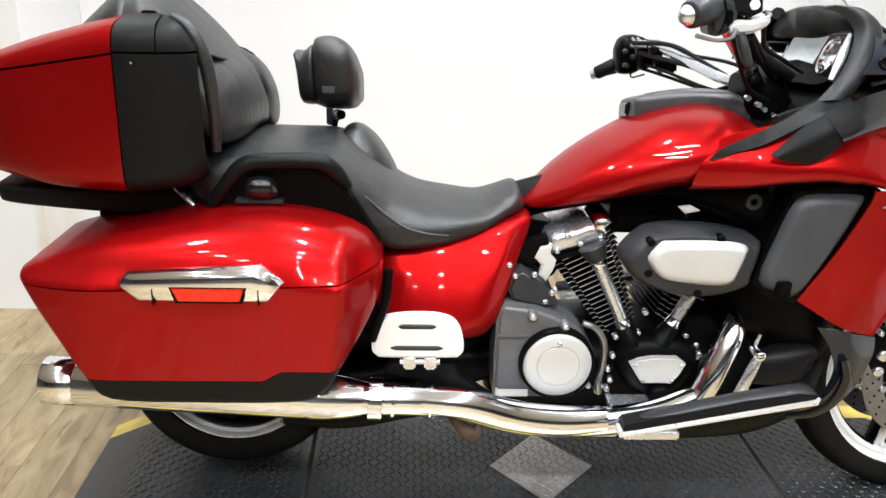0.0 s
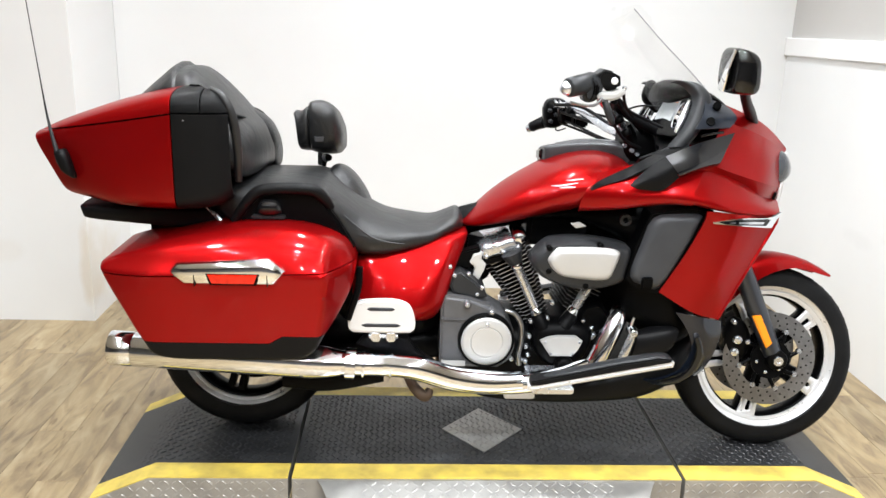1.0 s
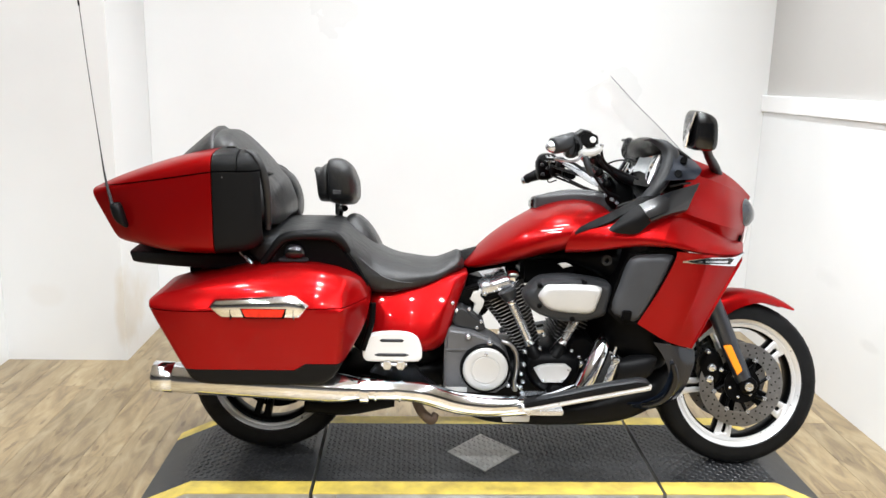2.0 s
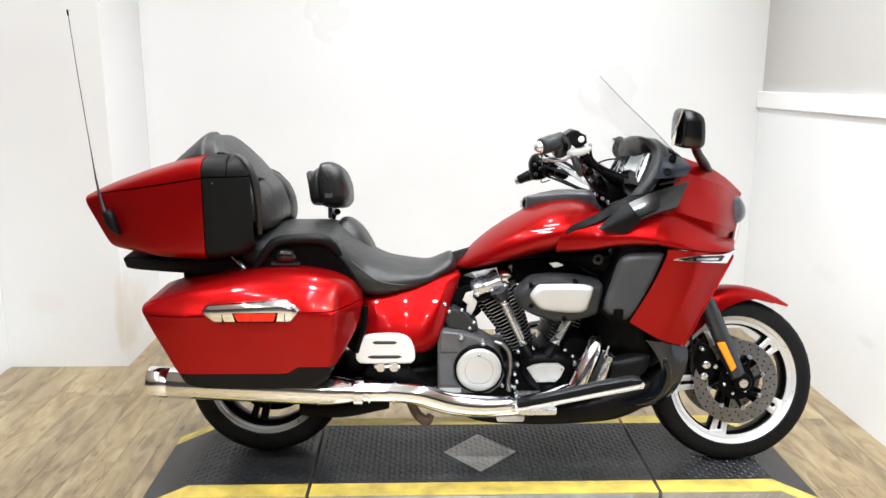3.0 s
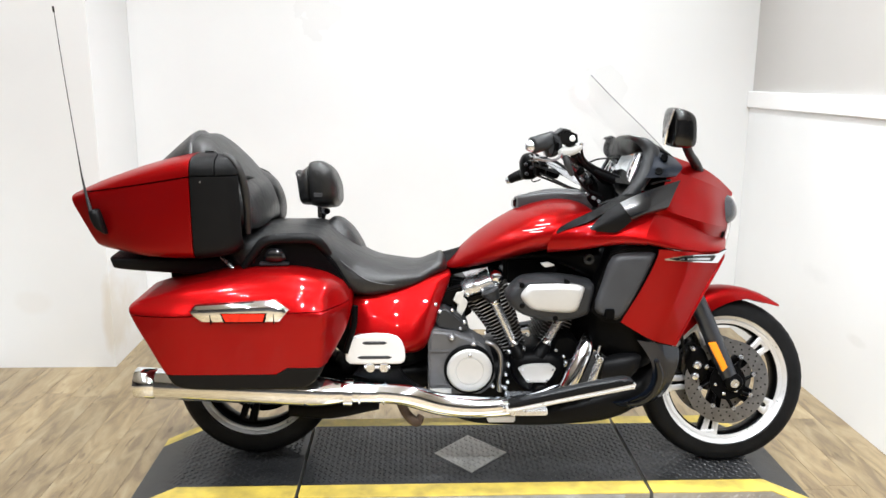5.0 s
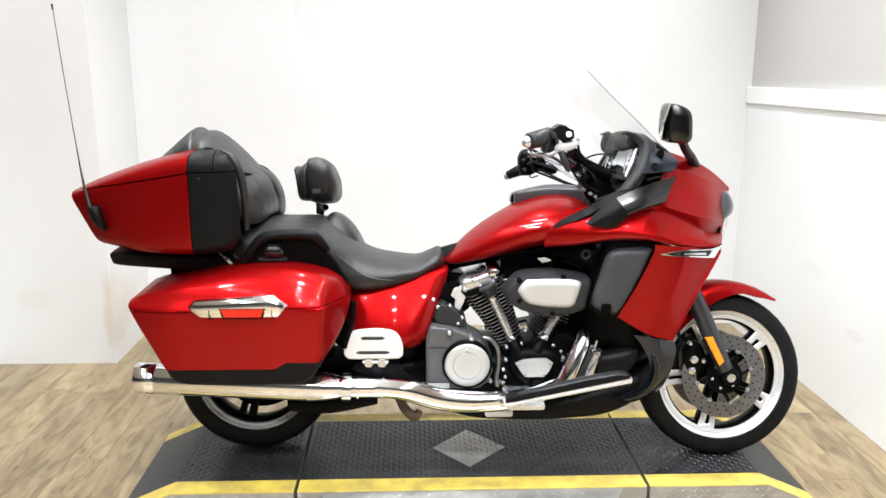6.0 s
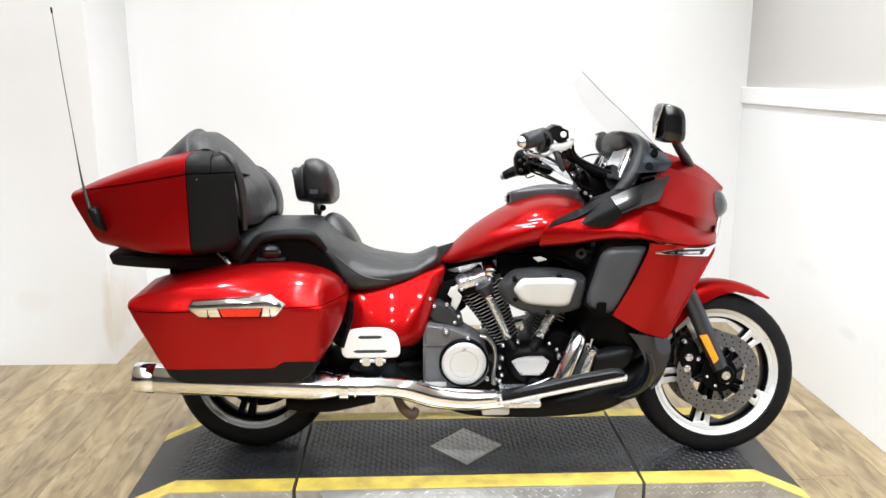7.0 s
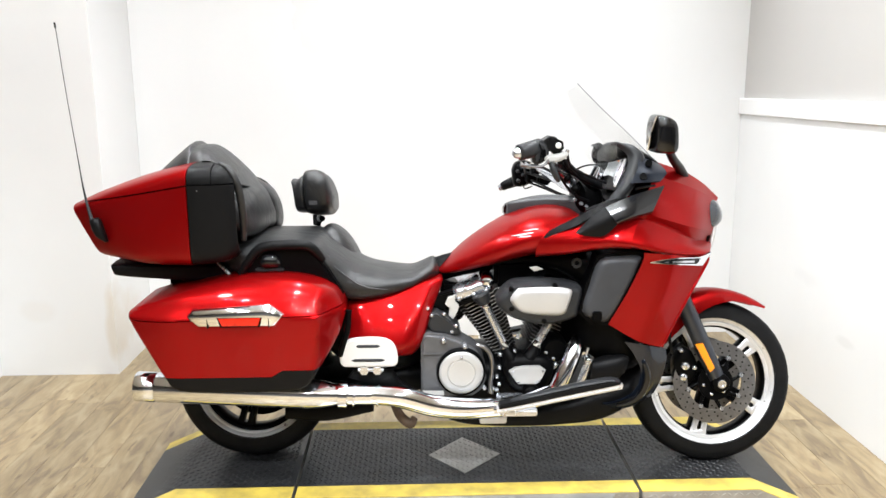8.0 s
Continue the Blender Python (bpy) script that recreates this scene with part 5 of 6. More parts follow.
part("battery_box", hull([(0.20, 0.86, 0.22, 0.60, 0.15, 4), (0.40, 0.76, 0.38, 0.46, 0.19, 4), (0.58, 0.76, 0.56, 0.44, 0.18, 4), (0.68, 0.74, 0.66, 0.48, 0.12, 4)], 24, 4), ENGINE_BLACK, bike, "black inner side cover")
part("rear_subframe", hull([(-0.22, 0.85, -0.20, 0.60, 0.16, 4), (0.0, 0.86, 0.0, 0.66, 0.2, 4), (0.25, 0.86, 0.24, 0.62, 0.2, 4), (0.36, 0.80, 0.36, 0.58, 0.16, 4)], 24, 4), ENGINE_BLACK, bike, "black rear subframe and mudguard")
part("main_frame", tube([(0.55, 0.0, 0.72), (0.70, 0.0, 0.785), (0.90, 0.0, 0.83), (1.10, 0.0, 0.87), (1.24, 0.0, 0.96)], [0.05, 0.045, 0.05, 0.06, 0.07], 16), ENGINE_BLACK, bike, "black backbone frame")
part("wiring_cover", hull([(0.74, 0.80, 0.74, 0.785, 0.09, 3), (0.88, 0.845, 0.88, 0.812, 0.12, 3), (1.02, 0.875, 1.02, 0.82, 0.17, 3), (1.16, 0.905, 1.16, 0.76, 0.22, 3), (1.27, 0.90, 1.27, 0.66, 0.20, 3)], 24, 4), ENGINE_BLACK, bike, "black cover under the tank")
part("radiator_shroud", hull([(1.095, 0.80, 1.10, 0.48, 0.10, 3.5), (1.14, 0.86, 1.13, 0.48, 0.15, 3.5), (1.20, 0.89, 1.20, 0.50, 0.23, 4), (1.28, 0.89, 1.30, 0.44, 0.255, 4), (1.34, 0.86, 1.38, 0.45, 0.225, 4), (1.39, 0.80, 1.42, 0.50, 0.13, 3)], 28, 4), ENGINE_BLACK, bike, "black inner radiator shroud")
part("chin_fairing", hull([(0.66, 0.31, 0.67, 0.272, 0.12, 5), (0.78, 0.315, 0.78, 0.256, 0.18, 6), (0.95, 0.315, 0.95, 0.252, 0.20, 6), (1.13, 0.35, 1.12, 0.252, 0.205, 5), (1.25, 0.40, 1.26, 0.262, 0.205, 4), (1.34, 0.44, 1.365, 0.315, 0.20, 3), (1.40, 0.47, 1.42, 0.40, 0.15, 2.6)], 28, 5), BLACK_PLASTIC, bike, "black chin spoiler")
for s in (-1, 1):
    ch = part("lower_cowl", sided(patch([[(1.300, -0.283, 0.592), (1.375, -0.287, 0.580), (1.447, -0.258, 0.558)], [(1.335, -0.284, 0.545), (1.392, -0.284, 0.530), (1.452, -0.255, 0.512)],
                                         [(1.362, -0.276, 0.480), (1.400, -0.270, 0.458), (1.437, -0.246, 0.436)], [(1.345, -0.260, 0.405), (1.378, -0.254, 0.385), (1.406, -0.230, 0.372)],
                                         [(1.285, -0.230, 0.355), (1.312, -0.222, 0.338), (1.338, -0.205, 0.325)], [(1.22, -0.185, 0.335), (1.24, -0.180, 0.315), (1.26, -0.170, 0.300)]], 5, 5, 0.006), s), BLUE_BLACK, bike, "blue-black lower cowl")
    part("guard_bar", sided(tube([(1.368, -0.290, 0.520), (1.381, -0.292, 0.475), (1.368, -0.284, 0.415), (1.338, -0.264, 0.374), (1.295, -0.240, 0.350)], [0.008, 0.011, 0.011, 0.010, 0.007], 12), s), GLOSS_BLACK, ch, "dark moulded edge")
    sc = part("side_scoop", sided(shell([(1.155, 0.700), (1.175, 0.79), (1.205, 0.872), (1.27, 0.885), (1.338, 0.884), (1.335, 0.855), (1.295, 0.76), (1.243, 0.668), (1.20, 0.672)], ((1.21, 0.74), (1.27, 0.83)), -0.285, -0.302, -0.20, 3, 5, 4), s), VENT_GREY, fair, "matt charcoal side vent panel")

# Backing plates added so the gaps beside the vents stay dark.
for s in (-1, 1):
    part("vent_surround", sided(plate([(1.145, 0.69), (1.165, 0.79), (1.20, 0.885), (1.30, 0.903), (1.375, 0.895), (1.362, 0.84), (1.315, 0.74), (1.255, 0.645), (1.19, 0.65)], -0.284, -0.20, 0.004), s), ENGINE_BLACK, fair, "black backing plate added to close the gap round the vent")
part("vent_latch", box(1.185, 1.215, -0.312, -0.295, 0.672, 0.704, 0.003), ENGINE_BLACK, fair, "small square latch")
part("tag", turn([(0.008, -0.232), (0.017, -0.232), (0.017, -0.222), (0.008, -0.222), (0.008, -0.232)], (1.143, 0, 0.85), (0, 1, 0), 20), GREY_PLASTIC, fair, "grey ring fastener")
part("frame_bracket", plate([(0.985, 0.838), (1.01, 0.842), (1.03, 0.832), (1.00, 0.825)], -0.24, -0.225, 0.002), PALE, bike, "small bright bracket")

# centre stand and lower bits
part("side_stand", tube([(0.52, -0.16, 0.36), (0.55, -0.20, 0.31), (0.585, -0.215, 0.285), (0.60, -0.20, 0.30)], [0.014, 0.016, 0.017, 0.012], 12), RUST, bike, "dull brown stand lug")
part("belly_plate", box(0.825, 0.918, -0.222, -0.10, 0.281, 0.306, 0.004), BOARD_SILVER, bike, "pale flat bracket under the pipes")
part("rear_link", hull([(0.16, 0.36, 0.16, 0.31, 0.03, 3), (0.30, 0.37, 0.30, 0.30, 0.035, 3), (0.46, 0.40, 0.46, 0.33, 0.03, 3)], 16, 4, -0.20), ENGINE_BLACK, bike, "black rear arm cover")

# -- forks, caliper --
for s in (-1, 1):
    leg = part("fork_leg", sided(tube([(1.52, -0.138, 0.720), (1.575, -0.138, 0.612), (1.64, -0.138, 0.478), (1.684, -0.138, 0.388)], [0.030, 0.030, 0.029, 0.026], 20), s), FORK, bike, "blue-grey fork lower leg")
    part("axle_nut", sided(turn([(0.0, -0.166), (0.008, -0.166), (0.008, -0.170), (0.015, -0.170), (0.017, -0.16), (0.017, -0.10)], (1.684, 0, 0.392), (0, 1, 0), 20), s), SATIN_CHROME, leg, "silver axle nut")
    part("axle_clamp", sided(rod((1.684, -0.165, 0.392), (1.684, -0.085, 0.392), 0.032, 0.032, 24, 0.004), s), ENGINE_BLACK, leg, "dark axle clamp")
    part("reflector", sided(plate([(1.579, 0.540), (1.605, 0.545), (1.652, 0.455), (1.636, 0.438)], -0.176, -0.160, 0.003), s), ORANGE, leg, "amber side reflector")
    cal = part("brake_caliper", sided(hull([(1.525, 0.47, 1.525, 0.40, 0.018, 3), (1.55, 0.51, 1.545, 0.375, 0.028, 3.4), (1.585, 0.50, 1.58, 0.37, 0.030, 3.4), (1.61, 0.46, 1.605, 0.39, 0.02, 3)], 20, 4, -0.098), s), ENGINE_BLACK, bike, "black front brake caliper")
    for x, z, r in ((1.563, 0.447, 0.016), (1.558, 0.405, 0.015), (1.596, 0.44, 0.009), (1.545, 0.505, 0.008)):
        part("piston_cap", sided(rod((x, -0.11, z), (x, -0.134, z), r, r * 0.92, 18, 0.003), s), SATIN_CHROME, cal, "silver piston cap")
    part("brake_hose", sided(tube([(1.52, -0.11, 0.49), (1.50, -0.13, 0.55), (1.50, -0.12, 0.62), (1.47, -0.1, 0.72)], 0.006, 8), s), RUBBER, cal, "black brake hose")

# -- fairing fittings --
part("headlamp", hull([(1.60, 1.03, 1.58, 0.93, 0.11, 2.6), (1.655, 1.034, 1.650, 0.925, 0.09, 2.6), (1.682, 1.012, 1.684, 0.938, 0.06, 2.4), (1.696, 0.988, 1.698, 0.954, 0.03, 2.2)], 24, 4), LENS_GREY, fair, "smoky headlamp lens")
for s in (-1, 1):
    wd = part("wind_deflector", sided(patch([[(1.209, -0.322, 1.051), (1.296, -0.300, 1.083), (1.414, -0.262, 1.112)], [(1.227, -0.340, 1.026), (1.300, -0.322, 1.051), (1.388, -0.285, 1.070)],
                                             [(1.242, -0.345, 1.006), (1.300, -0.331, 1.026), (1.371, -0.297, 1.036)], [(1.252, -0.328, 0.994), (1.304, -0.314, 1.011), (1.370, -0.278, 1.021)]], 6, 5, 0.005), s), SMOKE, fair, "glossy smoked wind deflector")
    part("deflector_tail", sided(patch([[(1.116, -0.330, 0.973), (1.169, -0.328, 1.026), (1.209, -0.323, 1.050)], [(1.125, -0.338, 0.968), (1.184, -0.344, 0.997), (1.226, -0.341, 1.025)],
                                        [(1.143, -0.332, 0.961), (1.203, -0.338, 0.962), (1.247, -0.338, 0.998)]], 6, 5, 0.005), s), BLACK_PLASTIC, wd, "textured black rear part of the deflector")
    part("deflector_slot", sided(tube([(1.318, -0.268, 1.100), (1.350, -0.262, 1.107), (1.385, -0.252, 1.110)], 0.004, 8), s), GLOSS_BLACK, fair, "dark slot above the deflector")
    em = part("side_emblem", sided(patch([[(1.361, -0.322, 0.872), (1.439, -0.318, 0.883), (1.532, -0.286, 0.879), (1.590, -0.236, 0.884)], [(1.361, -0.322, 0.868), (1.440, -0.319, 0.862), (1.520, -0.292, 0.852), (1.552, -0.268, 0.846)]], 4, 3, 0.006), s), CHROME, fair, "pointed chrome side trim")
    part("emblem_field", sided(patch([[(1.378, -0.3275, 0.8725), (1.45, -0.3215, 0.8795), (1.536, -0.2905, 0.8755)], [(1.395, -0.3285, 0.8685), (1.45, -0.3235, 0.8650), (1.522, -0.2975, 0.8585)]], 4, 2, 0.003), s), GLOSS_BLACK, em, "black field")
    part("emblem_bar", sided(patch([[(1.432, -0.3265, 0.8755), (1.47, -0.3195, 0.8745), (1.512, -0.3055, 0.8715)], [(1.432, -0.3275, 0.8695), (1.47, -0.3205, 0.8680), (1.509, -0.3065, 0.8650)]], 4, 2, 0.002), s), SATIN_CHROME, em, "plain pale bar")
    part("emblem_bar", sided(patch([[(1.406, -0.3285, 0.8735), (1.422, -0.3265, 0.8745)], [(1.406, -0.3290, 0.8705), (1.422, -0.3275, 0.8705)]], 3, 2, 0.002), s), LEATHER_GREY, em, "short grey bar")
    part("inner_panel", sided(patch([[(1.340, -0.204, 1.200), (1.387, -0.192, 1.184), (1.420, -0.184, 1.170)], [(1.328, -0.240, 1.157), (1.373, -0.238, 1.154), (1.430, -0.222, 1.147)], [(1.300, -0.266, 1.119), (1.359, -0.264, 1.122), (1.402, -0.254, 1.124)]], 6, 5, 0.004), s), FORK, fair, "blue-grey speaker panel")
    for x, y, z in ((1.369, -0.223, 1.178), (1.344, -0.256, 1.139)):
        part("round_plug", sided(turn([(0, -0.006), (0.011, -0.006), (0.0125, 0.0), (0.0125, 0.01)], (x, y, z), (0.2, 1, -0.45), 20), s), ENGINE_BLACK, fair, "round black plug")
    part("tank_strip", sided(patch([[(1.026, -0.259, 0.945), (1.050, -0.263, 0.970), (1.126, -0.268, 1.010), (1.21, -0.240, 1.048), (1.30, -0.205, 1.090)], [(1.029, -0.263, 0.943), (1.066, -0.273, 0.960), (1.120, -0.292, 0.986), (1.20, -0.294, 1.030), (1.29, -0.280, 1.060)]], 5, 3, 0.006), s), BLACK_PLASTIC, fair, "charcoal infill strip")
    if s > 0:
        continue
    m = part("mirror", sided(hull([(1.340, 1.31, 1.342, 1.245, 0.05, 3.4), (1.350, 1.338, 1.347, 1.226, 0.066, 4), (1.378, 1.336, 1.378, 1.222, 0.070, 4.4), (1.404, 1.322, 1.408, 1.224, 0.064, 4), (1.413, 1.29, 1.416, 1.24, 0.045, 3.4)], 24, 4, -0.33), s), GLOSS_BLACK, bike, "black rear-view mirror housing")
    part("mirror_glass", sided(patch([[(1.319, -0.385, 1.232), (1.331, -0.34, 1.229), (1.344, -0.285, 1.231)], [(1.324, -0.395, 1.288), (1.338, -0.34, 1.286), (1.354, -0.275, 1.288)], [(1.342, -0.380, 1.334), (1.353, -0.34, 1.337), (1.363, -0.295, 1.335)]], 4, 4, 0.003), s), MIRROR, m, "mirror glass")
    part("stem", sided(tube([(1.403, -0.310, 1.234), (1.443, -0.240, 1.193), (1.491, -0.160, 1.155), (1.529, -0.100, 1.118)], [0.014, 0.014, 0.016, 0.016], 12), s), BLACK_PLASTIC, m, "black mirror stem")

dash = part("dashboard", hull([(1.268, 1.212, 1.268, 1.175, 0.09, 2.6), (1.280, 1.228, 1.280, 1.165, 0.13, 2.8), (1.31, 1.234, 1.31, 1.178, 0.18, 2.8), (1.36, 1.218, 1.36, 1.172, 0.19, 2.8), (1.40, 1.195, 1.40, 1.160, 0.185, 2.8), (1.44, 1.165, 1.43, 1.14, 0.16, 2.6)], 28, 5), ENGINE_BLACK, bike, "hooded black dashboard")
part("dash_body", hull([(1.325, 1.19, 1.29, 1.07, 0.16, 3), (1.37, 1.19, 1.36, 1.05, 0.20, 3.2), (1.43, 1.165, 1.44, 1.03, 0.18, 3), (1.50, 1.13, 1.50, 1.0, 0.12, 3)], 24, 4), ENGINE_BLACK, dash, "black dashboard body")
part("display", patch([[(1.322, -0.075, 1.185), (1.324, 0.0, 1.186), (1.322, 0.075, 1.185)], [(1.292, -0.075, 1.115), (1.294, 0, 1.115), (1.292, 0.075, 1.115)]], 3, 3, 0.004), DISPLAY, dash, "grey instrument display")
part("display_bar", patch([[(1.3165, -0.065, 1.182), (1.3165, 0.065, 1.182)], [(1.3105, -0.065, 1.168), (1.3105, 0.065, 1.168)]], 2, 2, 0.002), ORANGE_BAR, dash, "orange display bar")
for s in (-1, 1):
    part("gauge", sided(turn([(0.0, -0.004), (0.034, -0.004), (0.036, -0.012), (0.041, -0.014), (0.044, -0.006), (0.044, 0.02)], (1.308, -0.128, 1.135), (0.9, -0.1, -0.35), 32), s), CHROME, dash, "round chrome-ringed gauge")
    rim = [(1.282, -0.160, 1.236), (1.308, -0.176, 1.230), (1.336, -0.198, 1.198), (1.322, -0.222, 1.150), (1.296, -0.238, 1.105), (1.262, -0.244, 1.062)]
    part("dash_shroud", sided(patch([[(x - 0.026, y + 0.016, z - 0.004) for x, y, z in rim], [(x - 0.010, y - 0.004, z + 0.004) for x, y, z in rim], [(x + 0.016, y - 0.006, z + 0.004) for x, y, z in rim], [(x + 0.030, y + 0.012, z - 0.002) for x, y, z in rim]], 5, 5, 0.005), s), GREY_PLASTIC, dash, "broad charcoal dash shroud")
    part("trim_strip", sided(tube([(1.302, -0.185, 1.186), (1.283, -0.205, 1.145), (1.262, -0.220, 1.10)], [0.005, 0.009, 0.006], 12), s), CHROME, dash, "chrome dash edge trim")

part("hood_side", tube([(1.272, 0.09, 1.225), (1.278, 0.132, 1.205), (1.282, 0.140, 1.188), (1.296, 0.140, 1.172), (1.318, 0.135, 1.148)], [0.016, 0.020, 0.020, 0.018, 0.014], 14), ENGINE_BLACK, dash, "black side of the hood")
part("inner_cowl", patch([[(1.17, -0.208, 1.028), (1.26, -0.206, 1.066), (1.36, -0.215, 1.150), (1.42, -0.175, 1.165)], [(1.18, -0.12, 0.985), (1.27, -0.12, 1.03), (1.37, -0.12, 1.10), (1.45, -0.10, 1.150)],
                           [(1.19, 0.0, 0.97), (1.28, 0.0, 1.02), (1.38, 0.0, 1.09), (1.47, 0.0, 1.145)]], 4, 4, 0.005, True), BLACK_PLASTIC, fair, "black inner cowl round the dash")

# -- tank console --
con = part("tank_console", hull([(0.936, 1.012, 0.934, 0.975, 0.050, 6), (0.948, 1.026, 0.948, 0.97, 0.071, 7), (1.05, 1.042, 1.05, 0.99, 0.097, 7), (1.142, 1.040, 1.142, 0.99, 0.107, 7), (1.192, 1.026, 1.193, 0.965, 0.102, 6), (1.224, 0.99, 1.224, 0.949, 0.082, 4)], 24, 5, 0.06), LEATHER_GREY, bike, "charcoal tank console with lid")
part("console_pad", hull([(0.985, 1.036, 0.985, 1.011, 0.045, 6), (1.05, 1.047, 1.05, 1.021, 0.075, 7), (1.132, 1.046, 1.132, 1.021, 0.080, 7), (1.172, 1.036, 1.172, 1.011, 0.065, 6)], 20, 4, 0.06), LEATHER_GREY, con, "grey padded lid")
part("console_tongue", box(0.925, 0.944, 0.03, 0.09, 0.982, 1.013, 0.004), GLOSS_BLACK, con, "black catch")


def on_tank(x, z):
    """The tank's side at (x, z)."""
    xt, zt, xb, zb, w, n = min(spline(TANK, 12), key=lambda q: abs(q[0] - x))
    v = min(0.999, abs(2 * (z - zb) / (zt - zb) - 1))
    return (x, -w * (1 - v ** n) ** (1 / n) - 0.001, z)


for x0, z0, x1, z1 in ((0.925, 0.941, 0.995, 0.957), (0.966, 0.960, 1.011, 0.968), (0.945, 0.940, 0.988, 0.946)):
    part("tank_mark", tube([on_tank(x0 + (x1 - x0) * k / 4, z0 + (z1 - z0) * k / 4) for k in range(5)], [0.0008, 0.0018, 0.0022, 0.0020, 0.0012], 8, 2), WHITE_PRINT, bike, "pale tank emblem bar")
for s in (-1, 1):
    part("seam", sided(tube([(0.325, -0.252, 0.868), (0.342, -0.2485, 0.855), (0.38, -0.2495, 0.822), (0.422, -0.2465, 0.790), (0.47, -0.239, 0.774), (0.515, -0.2265, 0.766)], 0.0022, 6), s), LEATHER_GREY, seat, "stitched seam")

# -- handlebar --
bar = part("handlebar", tube([(1.030, 0.588, 1.030), (1.055, 0.476, 1.093), (1.107, 0.35, 1.09), (1.158, 0.14, 1.06), (1.185, 0.04, 1.055), (1.196, -0.015, 1.054)], [0.011, 0.0115, 0.0115, 0.012, 0.012, 0.012], 14, 5), SATIN_CHROME, bike, "swept silver handlebar")
part("right_bar", tube([(1.196, -0.015, 1.054), (1.146, -0.084, 1.102), (1.056, -0.19, 1.179), (1.023, -0.239, 1.218), (0.989, -0.27, 1.227)], [0.012, 0.012, 0.012, 0.012, 0.012], 14, 5), SATIN_CHROME, bar, "silver right half of the bar")
part("grip", rod((1.034, 0.588, 1.026), (0.980, 0.602, 0.995), 0.020, 0.019, 18, 0.004), RUBBER, bar, "black left grip")
part("bar_end", rod((0.981, 0.602, 0.995), (0.966, 0.605, 0.988), 0.015, 0.013, 16, 0.003), SATIN_CHROME, bar, "silver bar end")
part("grip", rod((1.010, -0.250, 1.236), (0.936, -0.296, 1.222), 0.028, 0.026, 22, 0.004), GREY_PLASTIC, bar, "charcoal throttle grip")
part("bar_end", rod((0.937, -0.295, 1.222), (0.918, -0.306, 1.218), 0.019, 0.014, 20, 0.006), SATIN_CHROME, bar, "silver bar end")
part("switch_pod", hull([(1.010, 1.080, 1.016, 1.018, 0.022, 3.4), (1.026, 1.108, 1.028, 1.008, 0.040, 4), (1.062, 1.116, 1.064, 1.010, 0.042, 4), (1.094, 1.106, 1.092, 1.028, 0.034, 3.6), (1.108, 1.086, 1.108, 1.048, 0.018, 3)], 20, 3, 0.525), ENGINE_BLACK, bar, "black left switch cluster")
part("switch_pod", hull([(1.058, 1.092, 1.060, 1.038, 0.020, 3.2), (1.070, 1.100, 1.072, 1.028, 0.034, 3.6), (1.100, 1.096, 1.100, 1.034, 0.032, 3.6), (1.112, 1.084, 1.112, 1.046, 0.020, 3.2)], 20, 3, 0.47), ENGINE_BLACK, bar, "black clutch lever housing")
for dx in (0.0, 0.016):
    part("switch_ring", tube([(1.044 + dx, 0.482, 1.112), (1.056 + dx, 0.474, 1.094), (1.062 + dx, 0.472, 1.070), (1.064 + dx, 0.476, 1.046)], [0.004, 0.0065, 0.0065, 0.004], 8), STEEL, bar, "grey switch rib")
part("switch_box", box(1.098, 1.148, 0.375, 0.425, 1.030, 1.066, 0.006), ENGINE_BLACK, bar, "black clutch switch box")
part("lever_blade", tube([(1.100, 0.440, 1.070), (1.062, 0.500, 1.016), (1.068, 0.520, 0.998), (1.090, 0.480, 1.012)], 0.0026, 8), RUBBER, bar, "thin black switch wire")
part("switch_pod", plate([(0.954, 1.232), (0.962, 1.249), (0.998, 1.256), (1.024, 1.248), (1.034, 1.221), (1.024, 1.196), (1.003, 1.184), (0.984, 1.188), (0.978, 1.210)], -0.285, -0.222, 0.012, 4, 3), GREY_PLASTIC, bar, "charcoal right switch housing")
part("switch_seam", tube([(1.002, -0.2862, 1.250), (1.008, -0.2872, 1.228), (1.006, -0.2872, 1.205), (1.000, -0.2862, 1.190)], 0.0018, 6), ENGINE_BLACK, bar, "dark housing joint")
part("switch_rocker", box(1.008, 1.022, -0.290, -0.280, 1.205, 1.232, 0.003), ENGINE_BLACK, bar, "black rocker switch")
part("switch_button", rod((0.999, -0.262, 1.243), (0.995, -0.264, 1.253), 0.0055, seg=10), RED_LENS, bar, "red engine switch")
part("reservoir", plate([(1.018, 1.255), (1.036, 1.268), (1.058, 1.264), (1.080, 1.254), (1.083, 1.230), (1.062, 1.219), (1.024, 1.227)], -0.275, -0.215, 0.006), BLACK_PLASTIC, bar, "black angular brake fluid reservoir")
part("reservoir_cap", plate([(1.017, 1.258), (1.036, 1.271), (1.059, 1.267), (1.058, 1.262), (1.036, 1.265), (1.019, 1.252)], -0.272, -0.213, 0.002), GREY_PLASTIC, bar, "grey reservoir cap")
part("reservoir_window", rod((1.064, -0.272, 1.242), (1.064, -0.279, 1.242), 0.010, 0.009, 18, 0.001), WHITE_PRINT, bar, "round pale sight glass")
part("reservoir", box(1.069, 1.11, 0.402, 0.452, 1.086, 1.112, 0.006), GLOSS_BLACK, bar, "black clutch fluid reservoir")
part("lever_cylinder", plate([(1.020, 1.200), (1.032, 1.213), (1.060, 1.214), (1.088, 1.222), (1.094, 1.211), (1.072, 1.194), (1.035, 1.188)], -0.288, -0.246, 0.006, 3), SILVER, bar, "silver brake master cylinder")
